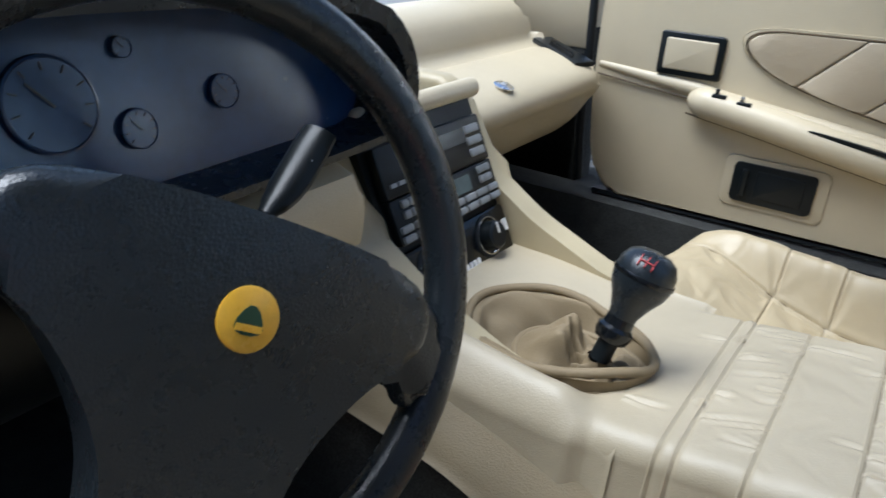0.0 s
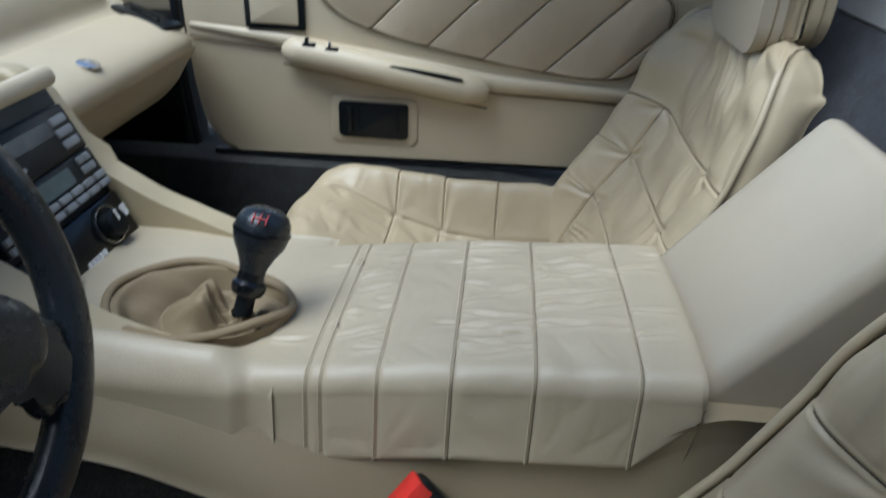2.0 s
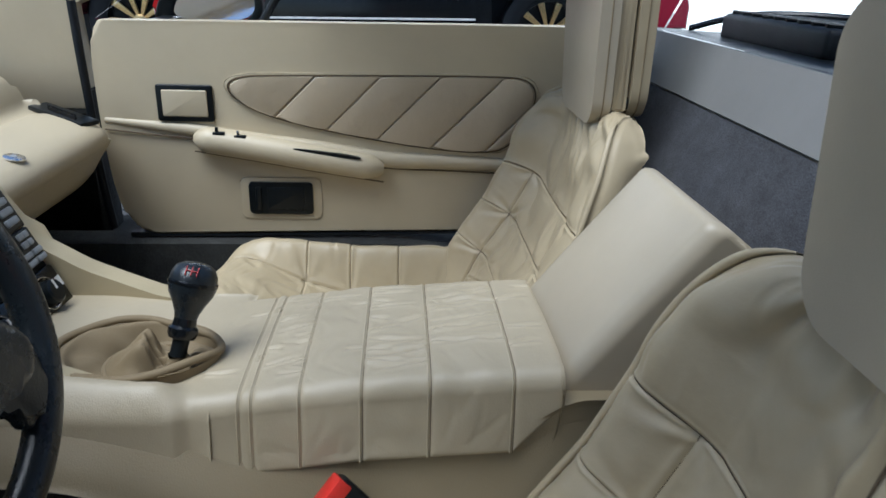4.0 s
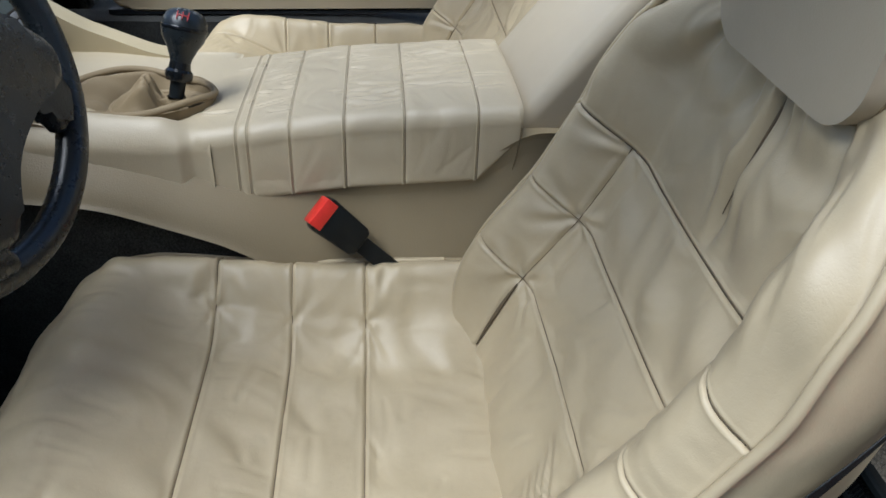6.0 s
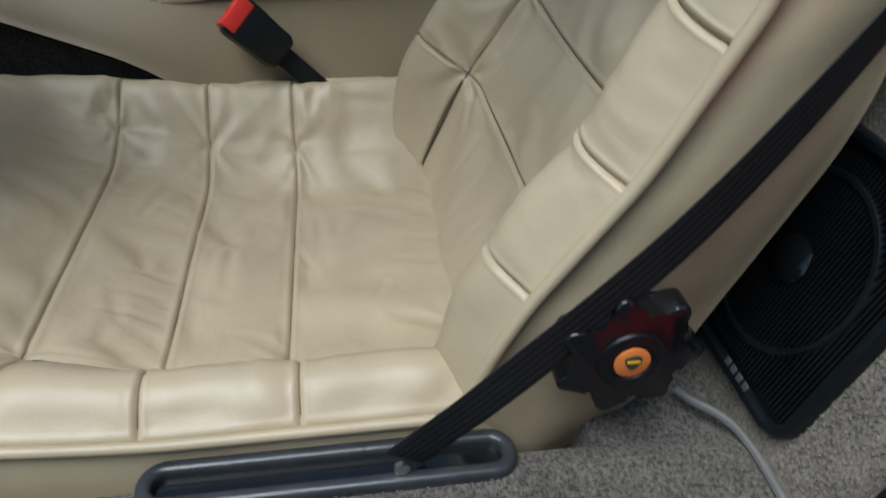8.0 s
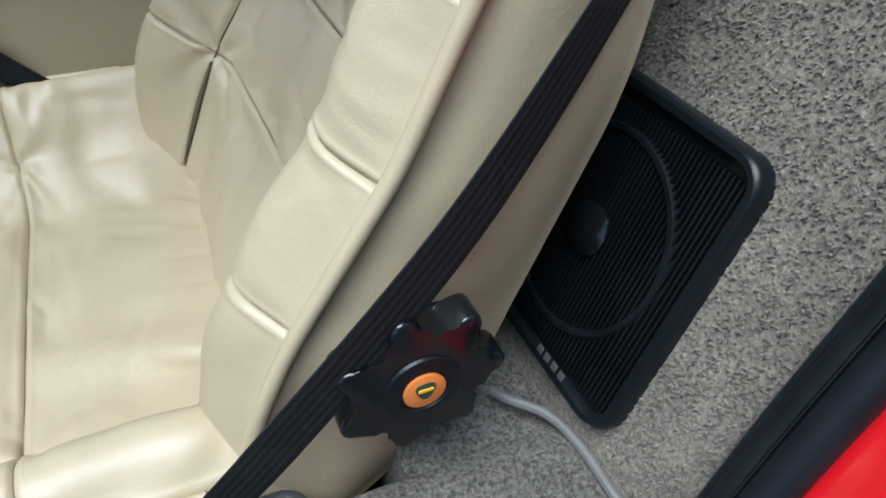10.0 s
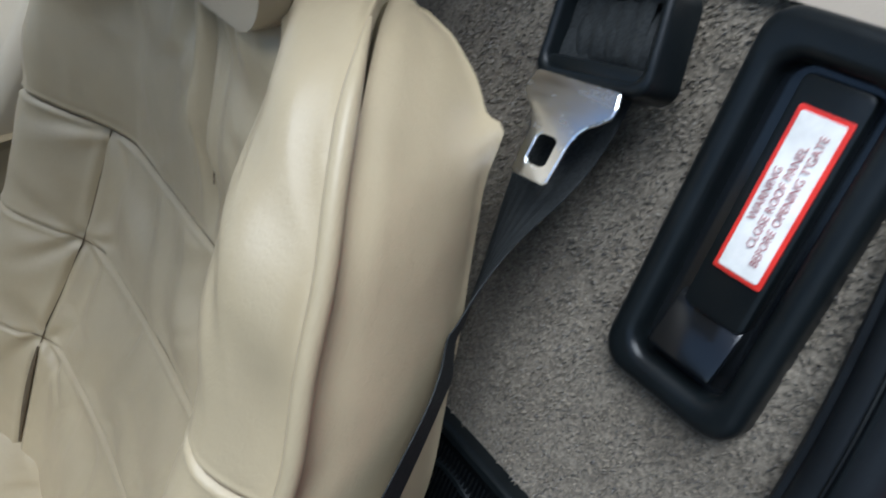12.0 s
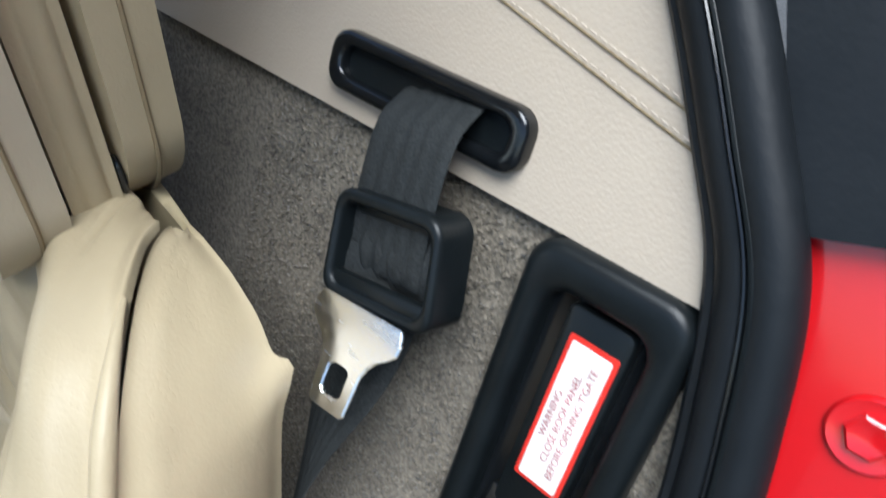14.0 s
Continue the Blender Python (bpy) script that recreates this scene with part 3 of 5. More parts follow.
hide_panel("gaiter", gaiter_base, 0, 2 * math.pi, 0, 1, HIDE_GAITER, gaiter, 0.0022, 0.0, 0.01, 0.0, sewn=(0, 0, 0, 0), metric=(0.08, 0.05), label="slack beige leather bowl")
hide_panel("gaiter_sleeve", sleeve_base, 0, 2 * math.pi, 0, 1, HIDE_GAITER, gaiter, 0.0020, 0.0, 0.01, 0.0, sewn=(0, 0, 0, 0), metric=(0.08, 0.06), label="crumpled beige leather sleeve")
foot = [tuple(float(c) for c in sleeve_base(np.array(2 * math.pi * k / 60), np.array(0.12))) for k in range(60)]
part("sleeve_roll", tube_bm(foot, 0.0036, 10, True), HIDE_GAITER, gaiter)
lever = Vector((-0.080, 0.524, 0.415))
tip = Vector((-0.058, 0.511, 0.474))
part("stem", tube_bm([lever, lever.lerp(tip, 0.5), tip], 0.009, 12), BLACK, gaiter)
up_m = Matrix.Translation(tip + (tip - lever) * 0.02) @ (tip - lever).to_track_quat('Z', 'Y').to_matrix().to_4x4()
part("collar", lathe_bm([(0.0, -0.045), (0.014, -0.045), (0.016, -0.040), (0.016, -0.034), (0.013, -0.031), (0.012, -0.022), (0.0, -0.022)], up_m, 20), BLACK_GLOSS, gaiter)
knob = part("knob", lathe_bm([(0, -0.028), (0.0110, -0.028), (0.0130, -0.018), (0.0175, -0.007), (0.0238, 0.004), (0.0262, 0.015), (0.0245, 0.026), (0.0205, 0.0335), (0.014, 0.0375), (0.006, 0.0390), (0, 0.0393)], up_m, 36), BLACK_SOFT, gaiter, "black leather-grained gear knob")
part("reverse_ring", lathe_bm([(0.0265, 0.014), (0.0268, 0.0155), (0.0268, 0.017), (0.0263, 0.0185)], up_m, 36), BLACK_GLOSS, knob)
facing = (up_m.to_3x3().inverted() @ Vector((-0.50, -0.20, 0.84))).to_track_quat('Z', 'Y').to_matrix().to_4x4()
for dx, dy, w, h in ((-0.006, 0, 0.0009, 0.011), (0, 0, 0.0009, 0.011), (0.006, 0, 0.0009, 0.011), (0, 0, 0.0130, 0.0009)):
    part("shift_mark", box_bm(w, h, 0.002, 0, 1, up_m @ Matrix.Translation((0, 0, 0.012)) @ facing @ pose(dx, dy, 0.0291 - 0.0004 * (abs(dx) > 0))), MARK_RED, knob, "red shift pattern line")


# ---- radio and heater panel, set into the console's head ----
RAD_LOW, RAD_TOP = Vector((0, 0.712, 0.392)), Vector((0, 0.792, 0.566))
rad_up = (RAD_TOP - RAD_LOW).normalized()
rad_out = Vector((0, -rad_up.z, rad_up.y))
rad_m = Matrix((Vector((1, 0, 0)), rad_up, -rad_out if rad_out.y > 0 else rad_out)).transposed().to_4x4()
rad_m.translation = RAD_LOW
stack = thing("radio_stack", RAD_LOW, "black car radio and heater panel in the console", "radio")
LEN = (RAD_TOP - RAD_LOW).length
part("fascia", prism_bm([(-0.100, -0.012), (0.100, -0.012), (0.100, LEN), (-0.100, LEN)], -0.04, rad_m), BLACK, stack)
part("cassette_unit", prism_bm([(x, y + 0.142) for x, y in rounded(0.182, 0.052, 0.003, 2)], 0.012, rad_m, 0.002, 2), BLACK, stack)
part("slot", prism_bm([(x + 0.0, y + 0.150) for x, y in rounded(0.11, 0.016, 0.002, 2)], 0.0138, rad_m), BLACK_GLOSS, stack)
tuner = part("tuner_unit", prism_bm([(x, y + 0.092) for x, y in rounded(0.182, 0.046, 0.003, 2)], 0.012, rad_m, 0.002, 2), BLACK, stack)
part("display", prism_bm([(x + 0.012, y + 0.100) for x, y in rounded(0.058, 0.018, 0.002, 2)], 0.0135, rad_m), LCD, tuner)
for row, y0 in ((0, 0.084), (1, 0.074)):
    for k in range(8):
        part("button", prism_bm([(x - 0.079 + 0.0225 * k, y + y0) for x, y in rounded(0.018, 0.0072, 0.0015, 2)], 0.0155, rad_m, 0.0012, 2), BUTTON, tuner)
for k in range(4):
    part("button", prism_bm([(x - 0.072 + 0.012 * (k % 2), y + 0.108 - 0.011 * (k // 2)) for x, y in rounded(0.010, 0.008, 0.0015, 2)], 0.0155, rad_m, 0.0012, 2), BUTTON, tuner)
    part("button", prism_bm([(x + 0.064 + 0.012 * (k % 2), y + 0.108 - 0.011 * (k // 2)) for x, y in rounded(0.010, 0.008, 0.0015, 2)], 0.0155, rad_m, 0.0012, 2), BUTTON, tuner)
for k in range(6):
    part("button", prism_bm([(x - 0.079 + 0.0125 * k, y + 0.128) for x, y in rounded(0.010, 0.004, 0.001, 2)], 0.0145, rad_m), GREY_PRINT, stack)
for k in range(3):
    part("button", prism_bm([(x + 0.070, y + 0.128 + 0.013 * k) for x, y in rounded(0.026, 0.009, 0.002, 2)], 0.0150, rad_m, 0.0012, 2), BUTTON, stack)
part("radio_hood", box_bm(0.205, 0.022, 0.060, 0.009, 4, rad_m @ Matrix.Translation((0, LEN + 0.006, -0.008))), HIDE_DOOR, stack, "beige hide hood over the radio")
heater = part("heater_panel", prism_bm([(x, y + 0.026) for x, y in rounded(0.186, 0.070, 0.006, 3)], 0.008, rad_m, 0.002, 2), BLACK_GLOSS, stack)
for cx in (-0.055, 0.050):
    dial = part("heater_dial", lathe_bm([(0, 0.006), (0.0245, 0.006), (0.0245, 0.0095), (0.0225, 0.0105), (0.0215, 0.0105), (0.0205, 0.008), (0.0165, 0.008), (0.0155, 0.022), (0.013, 0.024), (0, 0.024)], rad_m @ Matrix.Translation((cx, 0.034, 0)), 32), BLACK, stack, "round black heater dial with chrome ring")
    part("dial_ring", lathe_bm([(0.0200, 0.0085), (0.0207, 0.0115), (0.0216, 0.0115), (0.0222, 0.0085)], rad_m @ Matrix.Translation((cx, 0.034, 0)), 36), CHROME, dial)
    part("pointer", box_bm(0.0022, 0.012, 0.002, 0, 1, rad_m @ Matrix.Translation((cx, 0.042, 0.0245))), WHITE, dial)
part("dial_mark", box_bm(0.010, 0.014, 0.001, 0, 1, rad_m @ Matrix.Translation((0.086, 0.036, 0.0086))), WHITE, heater)
for k in range(5):
    for row in range(2):
        part("lettering_bar", box_bm(0.0052, 0.0062, 0.0006, 0.001, 1, rad_m @ Matrix.Translation((-0.010 + 0.0075 * k, 0.006 + 0.009 * row, 0.0090))), WHITE, heater)


# ---- padded rest between the seats ----
rest = thing("console_pad", (0, 0.03, 0.38), "smooth cream leather pad leaning on the bulkhead between the seats", "padded armrest")
pad_w = 0.112
pad_low, pad_top = Vector((0, 0.118, 0.400)), Vector((0, -0.030, 0.592))
p_up = (pad_top - pad_low).normalized()
p_out = Vector((0, p_up.z, -p_up.y))
pad_m = Matrix((p_up.cross(p_out), p_up, p_out)).transposed().to_4x4()
pad_m.translation = pad_low
plen = (pad_top - pad_low).length
pad_mid = -0.012


def pad_base(u, v):
    """Rounded slab: u across, v up; both run past 1 to wrap the edges."""
    a, b = np.abs(u), np.abs(v)
    sx = np.sign(u) * np.minimum(a, 1) * pad_w
    sy = plen / 2 + np.sign(v) * np.minimum(b, 1) * plen / 2
    back_ = 0.012 * (np.clip((a - 0.90) / 0.10, 0, 1) ** 2 + np.clip((b - 0.92) / 0.08, 0, 1) ** 2) + 0.08 * (np.maximum(a - 1, 0) + np.maximum(b - 1, 0))
    d = 0.006 * (1 - np.minimum(a, 1) ** 2) * (1 - np.minimum(b, 1) ** 2) - back_
    p = [pad_low[i] + p_up[i] * sy + p_out[i] * d for i in range(3)]
    return p[0] - sx + pad_mid, p[1], p[2]


hide_panel("pad", pad_base, -2, 2, -2, 2, HIDE_PALE, rest, 0.004, 0.0, sewn=(0, 0, 0, 0), metric=(pad_w, plen / 2))
part("base", box_bm(0.20, 0.16, 0.14, 0.01, 2, Matrix.Translation((0, -0.02, 0.36))), HIDE_TRIM, rest)


# ---- seats ----
def seat(cx, seed, z_in, z_out, label):
    """A low bucket seat; inboard is the side towards the tunnel."""
    rnd = random.Random(seed)
    inboard = 1 if cx < 0 else -1
    top = thing("car_seat", (cx, 0.35, 0.0), label, "car seat", "front seats")
    cy = soft_table([(-0.05, 0.10), (0, 0.15), (0.15, 0.30), (0.238, 0.388), (0.325, 0.475), (0.40, 0.545), (0.45, 0.592), (0.49, 0.628), (0.53, 0.654), (0.57, 0.663), (0.68, 0.655)], 0.016)
    cz = soft_table([(-0.05, 0.176), (0, 0.172), (0.15, 0.166), (0.238, 0.178), (0.325, 0.208), (0.40, 0.246), (0.45, 0.266), (0.49, 0.262), (0.53, 0.236), (0.57, 0.195), (0.68, 0.09)], 0.016)

    def cushion(u, v):
        a = np.abs(u)
        zt = np.where(u * inboard > 0, z_in, z_out) + 0.016 * step(0.2, 0.42, v)
        z0 = cz(v)
        lift = np.maximum(zt - z0, 0) * np.where(u * inboard > 0, 0.65 * step(0.46, 1.0, a) + 0.35 * step(0.70, 0.96, a), step(0.60, 0.84, a)) * (1 - step(0.40, 0.53, v))
        z = z0 + lift - 0.020 * step(0.84, 1.02, a) ** 1.5 + 0.003 * np.sin(2.2 * u + 9 * v) * (1 - a)
        y = cy(v) - 0.030 * np.clip(a, 0, 1) ** 3 * step(0.38, 0.52, v)
        return cx + u * 0.229, y, z

    vs = [0.004, 0.15, 0.238, 0.325, 0.66]
    us = [-1.0, -0.64, 1.0] if inboard > 0 else [-1.0, 0.64, 1.0]
    node = 0.72 * inboard
    vs_roll = [0.004, 0.135, 0.234, 0.322, 0.66]
    for u0, u1 in zip(us, us[1:]):
        wide = u1 - u0 > 0.8
        rows_v = vs if wide else vs_roll
        for v0, v1 in zip(rows_v, rows_v[1:]):
            folds = []
            mx = 0.229
            ends = [(u, 1 if u == u0 else -1) for u in (u0, u1) if abs(u) < 0.9]
            if wide:
                ends += [(node, 1), (node, -1)]
            for node_u, sgn in ends:
                for node_v, sv in ((v0, 1), (v1, -1)):
                    if node_v > 0.6 or node_v < 0:
                        continue
                    inner = abs(node_u - node) < 0.01
                    for k in range(2):
                        ang = rnd.uniform(0.15, 1.35)
                        ln = rnd.uniform(0.025, 0.065)
                        p = (node_u * mx + sgn * 0.002, node_v + sv * 0.002)
                        folds.append((p, (p[0] + sgn * ln * math.cos(ang), p[1] + sv * ln * math.sin(ang)), rnd.uniform(0.0008, 0.0018) * (1.0 if inner else 0.8), rnd.uniform(0.0045, 0.0080)))
                    if inner and sgn > 0:
                        folds.append(((node_u * mx, node_v + sv * 0.001), ((node_u + 0.03 * inboard) * mx, node_v + sv * 0.052), 0.0020, 0.0060))
            for k in range(5 if wide else 1):
                p = (rnd.uniform(u0, u1) * mx, rnd.uniform(v0, min(v1, 0.5)))
                ang = rnd.uniform(-0.5, 0.5) + (math.pi if rnd.random() < 0.5 else 0)
                ln = rnd.uniform(0.04, 0.09)
                folds.append((p, (p[0] + ln * math.cos(ang), p[1] + ln * math.sin(ang)), rnd.uniform(0.0007, 0.0018), rnd.uniform(0.005, 0.009)))
            if wide:
                for k in range(3):
                    p = (rnd.uniform(u0, u1) * mx, rnd.uniform(v0, min(v1, 0.45)))
                    ang = rnd.choice((0.6, 0.8, 2.4, -0.7)) + rnd.uniform(-0.2, 0.2)
                    ln = rnd.uniform(0.06, 0.12)
                    folds.append((p, (p[0] + ln * math.cos(ang), p[1] + ln * math.sin(ang)), rnd.uniform(0.0015, 0.003), rnd.uniform(0.009, 0.015)))
            hide_panel("cushion_panel", cushion, u0, u1, v0, v1, HIDE, top, 0.0027, 0.0024, 0.0019, 0.0022, folds, metric=(mx, 1), slack=0.0080 if wide else 0.005, cord=0.0009)
    for v, roll_v in zip(vs[1:-1], vs_roll[1:-1]):
        surface_line(cushion, (-0.64 * inboard, v), (0.97 * inboard, v), top, 0.0020, 0.00045, 60)
        surface_line(cushion, (-0.97 * inboard, roll_v), (-0.65 * inboard, roll_v), top, 0.0020, 0.00045, 24)
    for u in us[1:-1]:
        surface_line(cushion, (u, 0.0), (u, 0.34), top, 0.0028, 0.0006, 50)
    # skirts and piping along both sides
    for sgn in (-1, 1):
        def skirt(u, v):
            x, y, z = cushion(sgn * np.ones_like(u), u)
            return x + sgn * (0.004 * np.sin(np.pi * np.clip(v / 0.12, 0, 1))), y, z - v
        hide_panel("side_panel", skirt, -0.02, 0.58, 0, 0.13, HIDE, top, 0.008)
        line = [cushion(np.array(sgn * 1.0), np.array(v)) for v in np.linspace(0.05, 0.60, 50)]
        part("piping", tube_bm([(float(x) + sgn * 0.0025, float(y), float(z) - 0.0014) for x, y, z in line], 0.0040, 10), HIDE, top, "cream piping")
    part("seat_base", box_bm(0.42, 0.50, 0.13, 0.015, 2, Matrix.Translation((cx, 0.36, 0.075))), BLACK, top)

    # backrest
    by = soft_table([(-0.05, 0.19), (0, 0.165), (0.12, 0.108), (0.217, 0.054), (0.313, 0.012), (0.39, -0.010), (0.466, -0.026), (0.50, -0.036), (0.53, -0.048), (0.58, -0.066), (0.66, -0.072)], 0.014)
    bz = soft_table([(-0.05, 0.12), (0, 0.165), (0.12, 0.279), (0.217, 0.359), (0.313, 0.446), (0.39, 0.525), (0.466, 0.592), (0.50, 0.609), (0.53, 0.614), (0.58, 0.614), (0.66, 0.600)], 0.014)
    hw = soft_table([(-0.05, 0.222), (0.10, 0.229), (0.33, 0.229), (0.40, 0.215), (0.45, 0.193), (0.49, 0.170), (0.53, 0.140), (0.57, 0.122), (0.66, 0.12)], 0.02)
    proud = soft_table([(-0.05, 0.02), (0.0, 0.040), (0.08, 0.062), (0.36, 0.066), (0.43, 0.046), (0.48, 0.020), (0.52, 0.002), (0.57, -0.006)], 0.02)

    def back(u, v):
        a = np.abs(u)
        out = u * inboard
        drop = 0.011 * (1 - np.clip(a / 0.6, 0, 1) ** 2) + 0.024 * step(0.55, 0.95, out) * np.clip((v - 0.12) / 0.193, 0, 1)
        s = v - drop * step(0.03, 0.12, v) * (1 - step(0.33, 0.48, v))
        low = 1.0 if cx < 0 else 1 - 0.72 * step(0.3, 0.8, -out) * step(0.0, 0.14, s)
        f = proud(s) * low * (step(0.50, 0.82, a) - 0.40 * step(0.84, 1.03, a))
        f = f - 0.010 * np.cos(np.clip(a, 0, 0.5) * np.pi) * step(0.02, 0.1, s) * (1 - step(0.3, 0.4, s))
        return cx - u * hw(s), by(s) + 0.89 * f, bz(s) + 0.45 * f

    vb = [-0.02, 0.12, 0.217, 0.313]
    ub = [-1.0, -0.60, 0.60, 1.0]
    for i, (u0, u1) in enumerate(zip(ub, ub[1:])):
        for j, (v0, v1) in enumerate(zip(vb, vb[1:])):
            folds = []
            mx = 0.229
            for node_u, sgn in ((u0, 1), (u1, -1)):
                for node_v, sv in ((v0, 1), (v1, -1)):
                    if abs(node_u) > 0.9:
                        continue
                    for k in range(2 if i == 1 else 3):
                        ang = rnd.uniform(0.2, 1.4)
                        ln = rnd.uniform(0.025, 0.06)
                        p = (node_u * mx + sgn * 0.002, node_v + sv * 0.002)
                        folds.append((p, (p[0] + sgn * ln * math.cos(ang), p[1] + sv * ln * math.sin(ang)), rnd.uniform(0.0012, 0.0030), rnd.uniform(0.005, 0.009)))
            if i == 1 and j == 0:
                side = inboard
                for k in range(6):
                    p = (side * 0.134, 0.014 + 0.010 * k)
                    folds.append((p, (side * (0.080 - 0.006 * k), 0.016 + 0.016 * k), 0.0044, 0.0036))
            hide_panel("back_panel", back, u0, u1, v0, v1, HIDE, top, 0.0027, 0.0034 if i == 1 else 0.0026, 0.0021, 0.0025, folds, metric=(mx, 1), slack=0.0080 if i == 1 else 0.0035, cord=0.0013)
    for v in vb[1:]:
        surface_line(back, (-0.96, v), (0.96, v), top, 0.0028, 0.0005, 70)
    for u in ub[1:-1]:
        surface_line(back, (u, 0.0), (u, 0.313), top, 0.0030, 0.0006, 50)
    # dark tube drawn in as the shade of the open lower crease
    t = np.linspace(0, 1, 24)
    crease_shade = np.stack(back(-0.60 * inboard + 0 * t, 0.112 - 0.095 * t), -1)
    part("seam_or_shade", tube_bm(crease_shade.tolist(), [0.0026 * math.sin(math.pi * (0.12 + 0.8 * k / 23)) for k in range(24)], 8), SEAM_AND_SHADE, top)
    pleats = []
    pleat_rows = ((0.08, -0.03, 0.018, 0.165, 0.0055), (0.13, -0.03, 0.008, 0.15, 0.012), (-0.55, -0.06, 0.008, 0.10, 0.010), (0.24, -0.04, 0.005, 0.10, 0.012), (-0.20, 0.16, 0.005, 0.12, 0.013), (0.45, 0.10, 0.006, 0.09, 0.012), (-0.05, -0.30, 0.004, 0.16, 0.012)) if cx < 0 else ((-0.25, 0.08, 0.008, 0.11, 0.009), (0.10, 0.05, 0.018, 0.13, 0.0055), (0.28, 0.03, 0.018, 0.12, 0.0055), (0.42, -0.03, 0.008, 0.10, 0.010), (0.55, -0.04, 0.006, 0.12, 0.012))
    for u, tilt, dep, ln, wd in pleat_rows:
        pleats.append(((u * 0.229, 0.485), ((u + tilt) * 0.229, 0.485 - ln), dep, wd))
    hide_panel("upper_panel", back, -1, 1, 0.313, 0.58, HIDE, top, 0.0019, 0.0036, 0.0028, 0.0025, pleats, metric=(0.229, 1), sewn=(1, 1, 1, 0), slack=0.0080, cord=0.0013)

    # dark tubes put in as the shade inside the deepest pleats
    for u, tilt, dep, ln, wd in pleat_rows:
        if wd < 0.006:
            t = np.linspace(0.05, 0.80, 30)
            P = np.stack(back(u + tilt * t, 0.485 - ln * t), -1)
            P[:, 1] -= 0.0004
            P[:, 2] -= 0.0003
            part("seam_or_shade", tube_bm(P.tolist(), [(0.0019 if cx < 0 else 0.0032) * (1 - 0.75 * k / 29) for k in range(30)], 6), SEAM_AND_SHADE, top)

    # padded flanks and shell
    ry = soft_table([(-0.05, 0.12), (0.05, 0.047), (0.15, 0.014), (0.25, -0.018), (0.35, -0.042), (0.43, -0.070), (0.47, -0.076), (0.51, -0.078), (0.56, -0.080), (0.62, -0.082)], 0.010)
    rz = soft_table([(-0.05, 0.12), (0.05, 0.20), (0.15, 0.29), (0.25, 0.375), (0.35, 0.470), (0.43, 0.566), (0.47, 0.586), (0.51, 0.598), (0.56, 0.602), (0.62, 0.600)], 0.010)
    rx = soft_table([(-0.05, 0.212), (0.28, 0.222), (0.36, 0.212), (0.43, 0.188), (0.47, 0.168), (0.51, 0.146), (0.56, 0.122), (0.62, 0.10)], 0.012)

    def flank_on(sgn):
        def flank(u, v):
            x, y, z = back(sgn * np.ones_like(u), v)
            xr = cx - sgn * rx(v)
            swell = 0.0052 + step(-0.04, 0.22, u) * (0.016 * np.sin(np.pi * np.clip(0.12 + 0.82 * u, 0, 1)) * (1 - 0.50 * step(0.36, 0.46, v)) - 0.008 * (1 - step(0.36, 0.46, v)))
            ear = np.exp(-((v - 0.432) / 0.010) ** 2) * step(0.66, 1.0, u)
            return x + (xr - x) * u - sgn * swell, y + (ry(v) - y) * u - 0.008 * ear, z + (rz(v) - z) * u + 0.003 * ear
        return flank
    for sgn in (-1, 1):
        fl = flank_on(sgn)
        creases = [((0.095, 0.42), (0.03, 0.40), 0.0016, 0.004), ((0.095, 0.43), (0.04, 0.46), 0.0014, 0.004), ((0.0, 0.25), (0.06, 0.21), 0.001, 0.006)]
        hide_panel("flank", fl if sgn < 0 else (lambda u, v, fl=fl: fl(1 - u, v)), 0, 1, -0.02, 0.60, HIDE, top, 0.005, 0.0010, 0.003, 0.002, creases if sgn < 0 else (), metric=(0.1, 1), slack=0.002)
        line = [back(np.array(sgn * 1.0), np.array(v)) for v in np.linspace(-0.02, 0.512, 60)]
        part("piping", tube_bm([(float(x) - sgn * 0.0042, float(y) + 0.0036, float(z) + 0.0018) for x, y, z in line], [0.0045 * min(1.0, 0.25 + (59 - k) / 8) for k in range(60)], 12), HIDE, top, "cream piping")

        # dark line drawn in for the shade beside the piping
        surface_line(back, (sgn * 0.972, 0.0), (sgn * 0.972, 0.50), top, 0.0030, 0.0007, 60)
    # dark line drawn in for the shaded crease where cushion meets backrest
    surface_line(cushion, (-0.60, 0.006), (0.60, 0.006), top, -0.0005, 0.0022, 50)

    def shell(u, v):
        return cx - u * rx(v), ry(v) - 0.010 * (1 - u * u), rz(v)
    hide_panel("rear_shell", shell, -1, 1, -0.02, 0.60, HIDE_TRIM, top, 0.012, 0.0, sewn=(0, 0, 0, 0), metric=(0.229, 1))

    # headrest: front pad, core and rear pad
    hr = Vector((0, 0.03, 1.0)).normalized()
    ho = Vector((0, 1.0, -0.03)).normalized()
    hm = Matrix((hr.cross(ho), hr, ho)).transposed().to_4x4()
    hm.translation = Vector((cx, -0.040, 0.588 if cx < 0 else 0.594))

    def flare(outline, mid):
        return [(x * (0.93 + 0.6 * max(0, y + 0.07)), y + mid) for x, y in outline]
    head = part("headrest", prism_bm(flare(rounded(0.235, 0.23, 0.045, 14), 0.115), 0.030, hm, 0.0145, 6), HIDE_PALE, top, "smooth cream headrest pad")
    part("core", prism_bm(flare(rounded(0.212, 0.25, 0.012, 6), 0.137), -0.022, hm @ Matrix.Translation((0, 0, -0.0035)), 0.0108, 6), HIDE, head, "padded strap between the headrest pads")
    part("rear_pad", prism_bm(flare(rounded(0.226, 0.225, 0.050, 14), 0.120), -0.027, hm @ Matrix.Translation((0, 0, -0.0300)), 0.0132, 6), HIDE, head)
